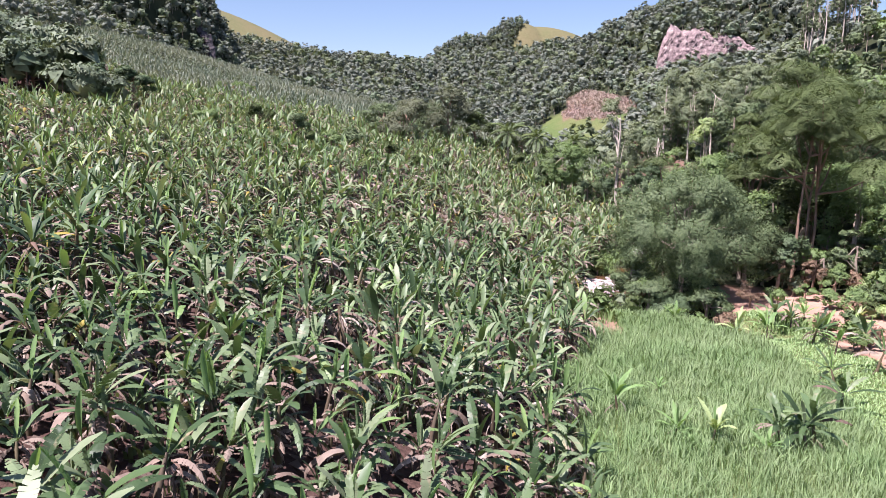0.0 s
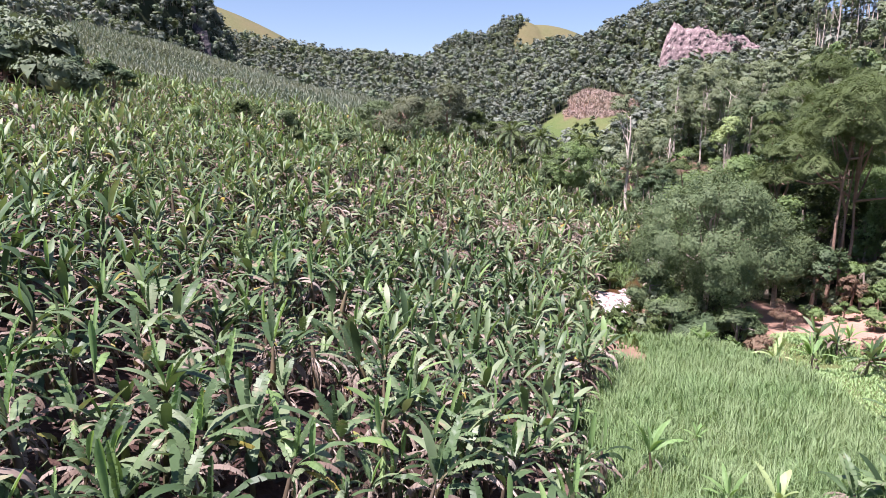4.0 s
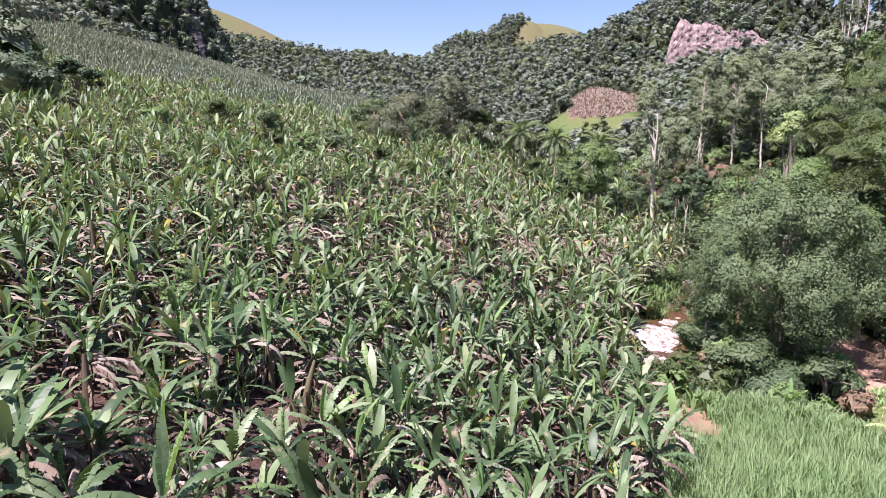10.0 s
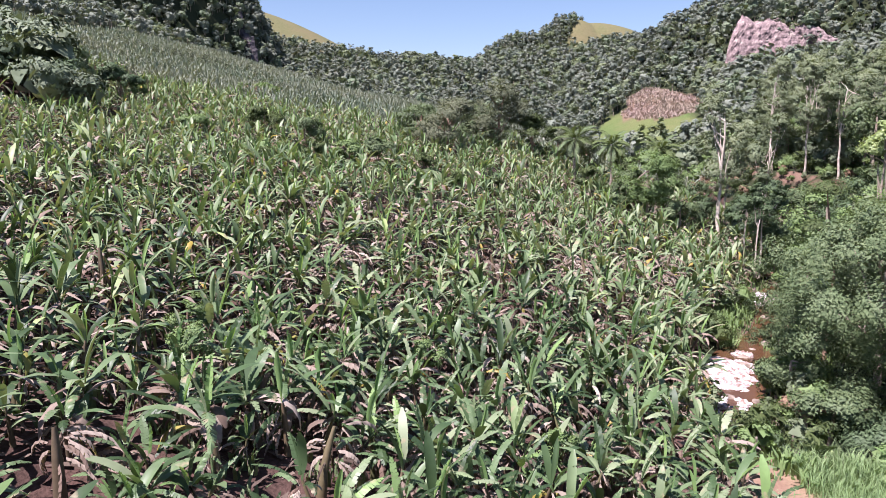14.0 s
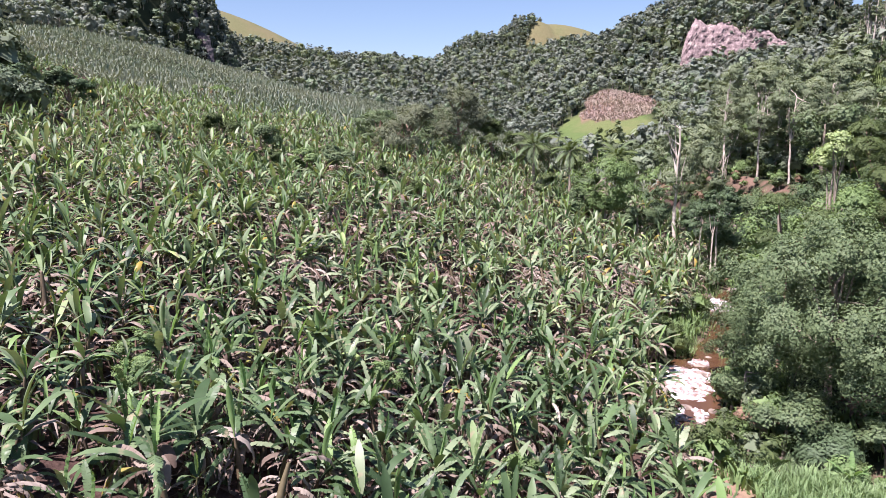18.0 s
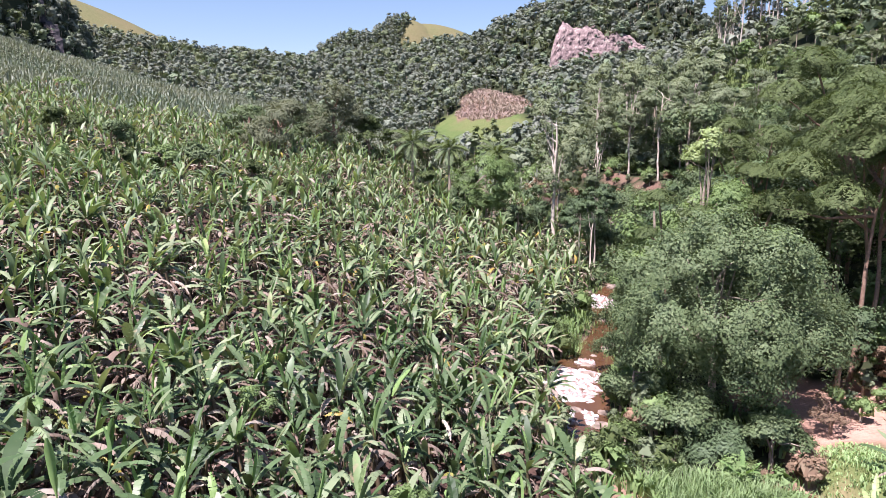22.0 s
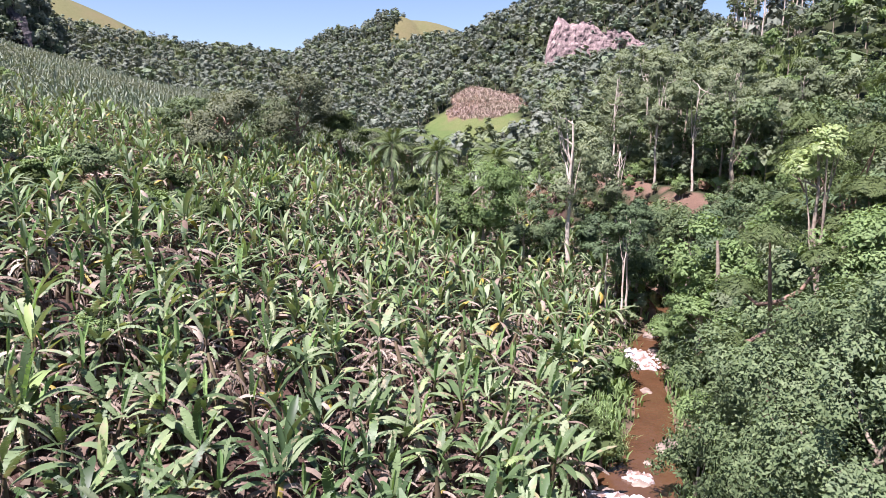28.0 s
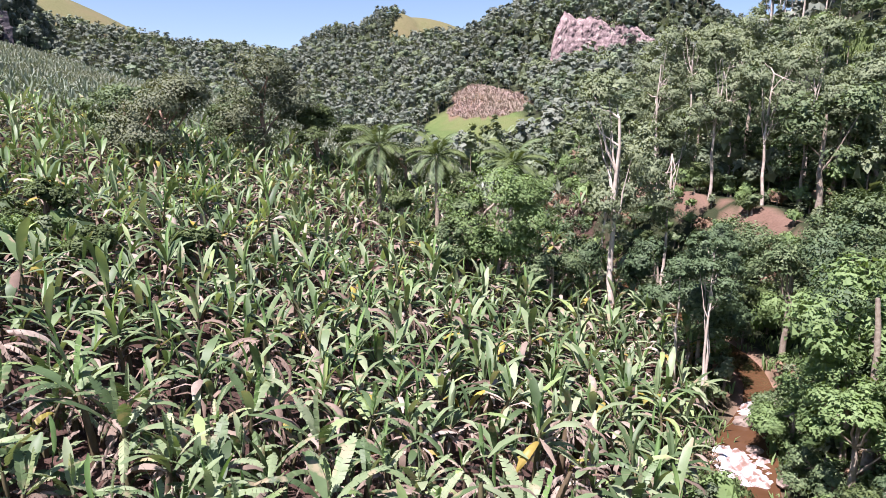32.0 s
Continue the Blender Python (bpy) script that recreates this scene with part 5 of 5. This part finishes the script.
# young plants in the grass and by the sand
r = np.random.default_rng(81)
for n, (x, y, sc) in enumerate([(12.3, 30.2, 0.62), (13.7, 29.3, 0.66), (15.7, 28.6, 0.5), (16.9, 29.9, 1.0), (17.6, 29.5, 1.05), (18.3, 29.9, 0.9), (10.2, 32.5, 0.8), (20.9, 47.2, 0.8), (22.6, 46.3, 0.8), (25.2, 45.6, 0.85),
                                (23.3, 38.5, 0.85), (21.7, 34.5, 0.9), (13.1, 35.6, 0.35), (16.2, 53.6, 0.65), (17.9, 51.2, 0.6), (24.6, 50.3, 1.0), (25.2, 48.9, 0.9), (27.0, 51.0, 0.6), (28.5, 47.0, 0.7), (27.6, 44.2, 0.85), (26.8, 46.8, 0.75), (29.4, 43.6, 0.9), (30.2, 49.8, 0.7), (25.6, 43.4, 0.6), (26.4, 40.2, 0.9), (28.8, 39.4, 1.0), (27.4, 36.6, 0.8), (24.8, 33.4, 0.9)]):
    root = new("young_banana_plant")
    root.location = (x, y, h_at(x, y))
    root.rotation_euler = (0, 0, r.uniform(0, 6.28))
    for name, geo, mat in banana_pieces(900 + n, sc * 1.2, 9, 4 if sc > 0.75 else 1, erect=0.55 if sc < 0.85 else 0.75):
        geo = Geo().add(*[a - (np.array([0, 0, 0.75 * sc]) if k == 0 else 0) for k, a in enumerate(geo.arrays()[:3])])
        part(name, geo, (M_YBUSH if n % 3 == 1 else M_YOUNG) if mat is M_BANANA and sc < 0.85 else mat, root)
    tagged(root, "young banana plant standing in tall grass" if y < 36 else "young banana plant beside the sandy bank", "banana plant", "young banana plants")

# withered plants
for n, (x, y) in enumerate(WITHERED):
    root = new("withered_banana_plant")
    root.location = (x, y, h_at(x, y))
    for name, geo, mat in banana_pieces(950 + n, 1.6, 0, 19):
        part(name, geo, M_DRY if name != "pseudostem" and n % 3 else mat, root)
    tagged(root, "withered banana plant hung with pale dry leaves", "banana plant", "withered banana plants")

# stones in the stream
r = np.random.default_rng(91)
for n, (x, y, sz) in enumerate([(19.2, 71.6, 0.75), (13.4, 55.0, 0.5), (14.4, 54.4, 0.4), (12.6, 56.6, 0.45), (15.4, 62.0, 0.4), (12.9, 61.4, 0.45), (15.9, 66.6, 0.5), (13.4, 67.0, 0.55), (14.6, 68.2, 0.35),
                                (16.4, 68.6, 0.4), (20.2, 82.0, 0.5), (19.8, 80.6, 0.55), (23.8, 85.0, 0.45), (21.6, 86.0, 0.5), (12.2, 54.2, 0.4), (14.0, 51.8, 0.45), (17.4, 70.4, 0.3), (23.9, 82.4, 0.5), (12.6, 63.4, 0.6), (12.9, 65.2, 0.5), (13.9, 62.6, 0.4), (15.3, 64.6, 0.35), (14.8, 60.4, 0.5), (12.2, 59.4, 0.45), (12.9, 57.6, 0.35), (13.9, 53.0, 0.35), (20.4, 83.6, 0.6), (20.9, 79.2, 0.4), (24.6, 87.4, 0.5)]):
    bm = bmesh.new()
    bmesh.ops.create_icosphere(bm, subdivisions=3, radius=sz)
    for v in bm.verts:
        k = 1 + 0.28 * noise.noise(v.co * (1.6 / sz) + Vector((n * 3.1, 0, 0))) + 0.08 * noise.noise(v.co * (5 / sz))
        v.co = Vector((v.co.x * 1.25, v.co.y, v.co.z * 0.62)) * k
    me = bpy.data.meshes.new("river_stone")
    bm.to_mesh(me)
    bm.free()
    me.materials.append(M_STONE)
    ob = new("river_stone", me)
    ob.location = (x, y, max(h_at(x, y), float(level(np.array([y]))[0]) - 0.15) + sz * 0.1)
    ob.rotation_euler = (0, 0, r.uniform(0, 6.28))
    tagged(ob, "rounded brown stone in the muddy stream", "stone", "river stones")

# scrub between the banana plants
bush_kinds = [wood_kind(760 + k, (0.9, 1.2, 0.7)[k % 3], (1.6, 2.2, 1.9)[k % 3], 30, 18, 0.085, mat=(5, 4, 2, 6, 5, 3)[k]) for k in range(6)]


def scrub_patch(name, step, x0, x1, y0, y1, seed, label, test):
    x, y, r = places(step, 0.4, x0, x1, y0, y1, seed)
    k = test(x, y)
    x, y = x[k], y[k]
    z = height(x, y) - 0.2
    g = Geo()
    w = r.integers(0, len(bush_kinds), len(x))
    for i, kind in enumerate(bush_kinds):
        s = w == i
        g.scatter(kind, np.stack([x[s], y[s], z[s]], 1), r.uniform(0, 6.28, s.sum()), r.uniform(0.6, 1.25, s.sum()))
    return tagged(part(name, g, MWOOD), label, "scrub", kind="stuff")


scrub_patch("hillside_scrub", 1.15, -62, 0, 80, 168, 95, "yellow-green scrub and dry weeds among the banana plants", is_scrub)
scrub_patch("bank_scrub", 1.5, 24, 50, 98, 152, 96, "low scrub on the slope below the earth bank", lambda x, y: ((x > track_x(y) - 7.5) & (x < track_x(y) - 2.0)) | ((wave(x, y, 1.1, 4.0) > -0.1) & (x < track_x(y) + 1.5) & (x > track_x(y) - 2.5)) | ((x > track_x(y) + 1.5) & (x < track_x(y) + 14)))
scrub_patch("stream_scrub", 1.0, 9, 36, 48, 104, 97, "low leafy scrub along the stream banks",
            lambda x, y: (creek_distance(x, y)[0] < np.where(y > 66, 8.0, 4.5)) & ~is_plantation(x, y) & (creek_distance(x, y)[0] > 1.5) & ~is_sand(x, y) & ~is_lawn(x, y) & ~is_grass_field(x, y) & (wave(x, y, 2.6, 3.0) > -0.15) & (np.hypot(x - 15.6, y - 73.2) > 2.6))
scrub_patch("sand_edge_scrub", 1.25, 28, 48, 42, 72, 98, "tangled green scrub behind the sandy bank", lambda x, y: ~is_sand(x, y) & ~is_lawn(x, y) & (x > 29) & (wave(x, y, 3.0, 2.0) > -0.5))
for n, (x, y) in enumerate([(-2.8, 51.0), (-3.0, 54.5), (-11.7, 47.0), (-10.0, 44.0), (3.4, 46.0), (-6.0, 68.0)]):
    tree("fern_bush", x, y, 2.6, 1.0, M_LIGHT, M_BROWN, 240 + n, "feathery green bush growing among the banana plants", "bush", clumps=40, per=70, leaf=0.05, crown_h=1.0, low=-0.6, limbs=3, group="fern bushes")

scrub_patch("sand_scrub", 1.3, 24, 34, 36, 60, 99, "tufts of green scrub scattered over the sandy bank", lambda x, y: is_sand(x, y) & (wave(x, y, 2.2, 5.0) > 0.3) & (x > 26.5))
for n, (x, y, hh, rr) in enumerate([(31.0, 55.5, 2.4, 1.2), (33.2, 54.4, 3.0, 1.5), (34.6, 57.2, 2.6, 1.4), (32.6, 58.4, 3.4, 1.3), (36.8, 53.2, 3.2, 1.7), (30.4, 58.6, 2.2, 1.1), (35.0, 51.0, 2.8, 1.5), (32.4, 50.6, 1.8, 1.1), (33.6, 46.4, 2.4, 1.4), (31.6, 42.6, 2.2, 1.3)]):
    tree("bank_bush", x, y, hh, rr, (M_LIGHT, M_TREE, M_YBUSH, M_LIGHT, M_TREE)[n % 5], M_BROWN, 280 + n, "bright leafy bush at the back of the sandy bank", "bush", clumps=int(44 * rr), per=60, leaf=0.08, crown_h=hh * 0.55, low=-0.95, limbs=3, dz=-0.7, group="bank bushes")

# litter and weeds under the plants
x, y, r = places(0.75, 0.4, -30, 22, 4, 75, 92)
k = is_plantation(x, y)
x, y = x[k], y[k]
c = np.stack([x, y, height(x, y) + 0.08], 1)
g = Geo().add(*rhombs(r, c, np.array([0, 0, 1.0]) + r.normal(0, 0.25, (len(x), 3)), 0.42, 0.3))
tagged(part("leaf_litter", g, M_SHADED_LITTER), "fallen dry banana leaves on the soil", "leaf litter", kind="stuff")
weed = [tuft(860 + k, 14, 0.8, 0.06, 0.35) for k in range(4)]
sward("undergrowth", 1.5, -34, 22, 6, 90, lambda x, y: is_plantation(x, y) & (wave(x, y, 4.0, 6.0) > 0.05), weed, M_TREE, 93, "green weeds growing between the banana plants", 0.6, 1.4)
sward("bank_weeds", 0.8, 8, 34, 48, 104, lambda x, y: (creek_distance(x, y)[0] < 5.5) & (creek_distance(x, y)[0] > 1.2) & ~is_sand(x, y), weed, M_LIGHT, 94, "lush weeds along the stream banks", 0.5, 1.1)
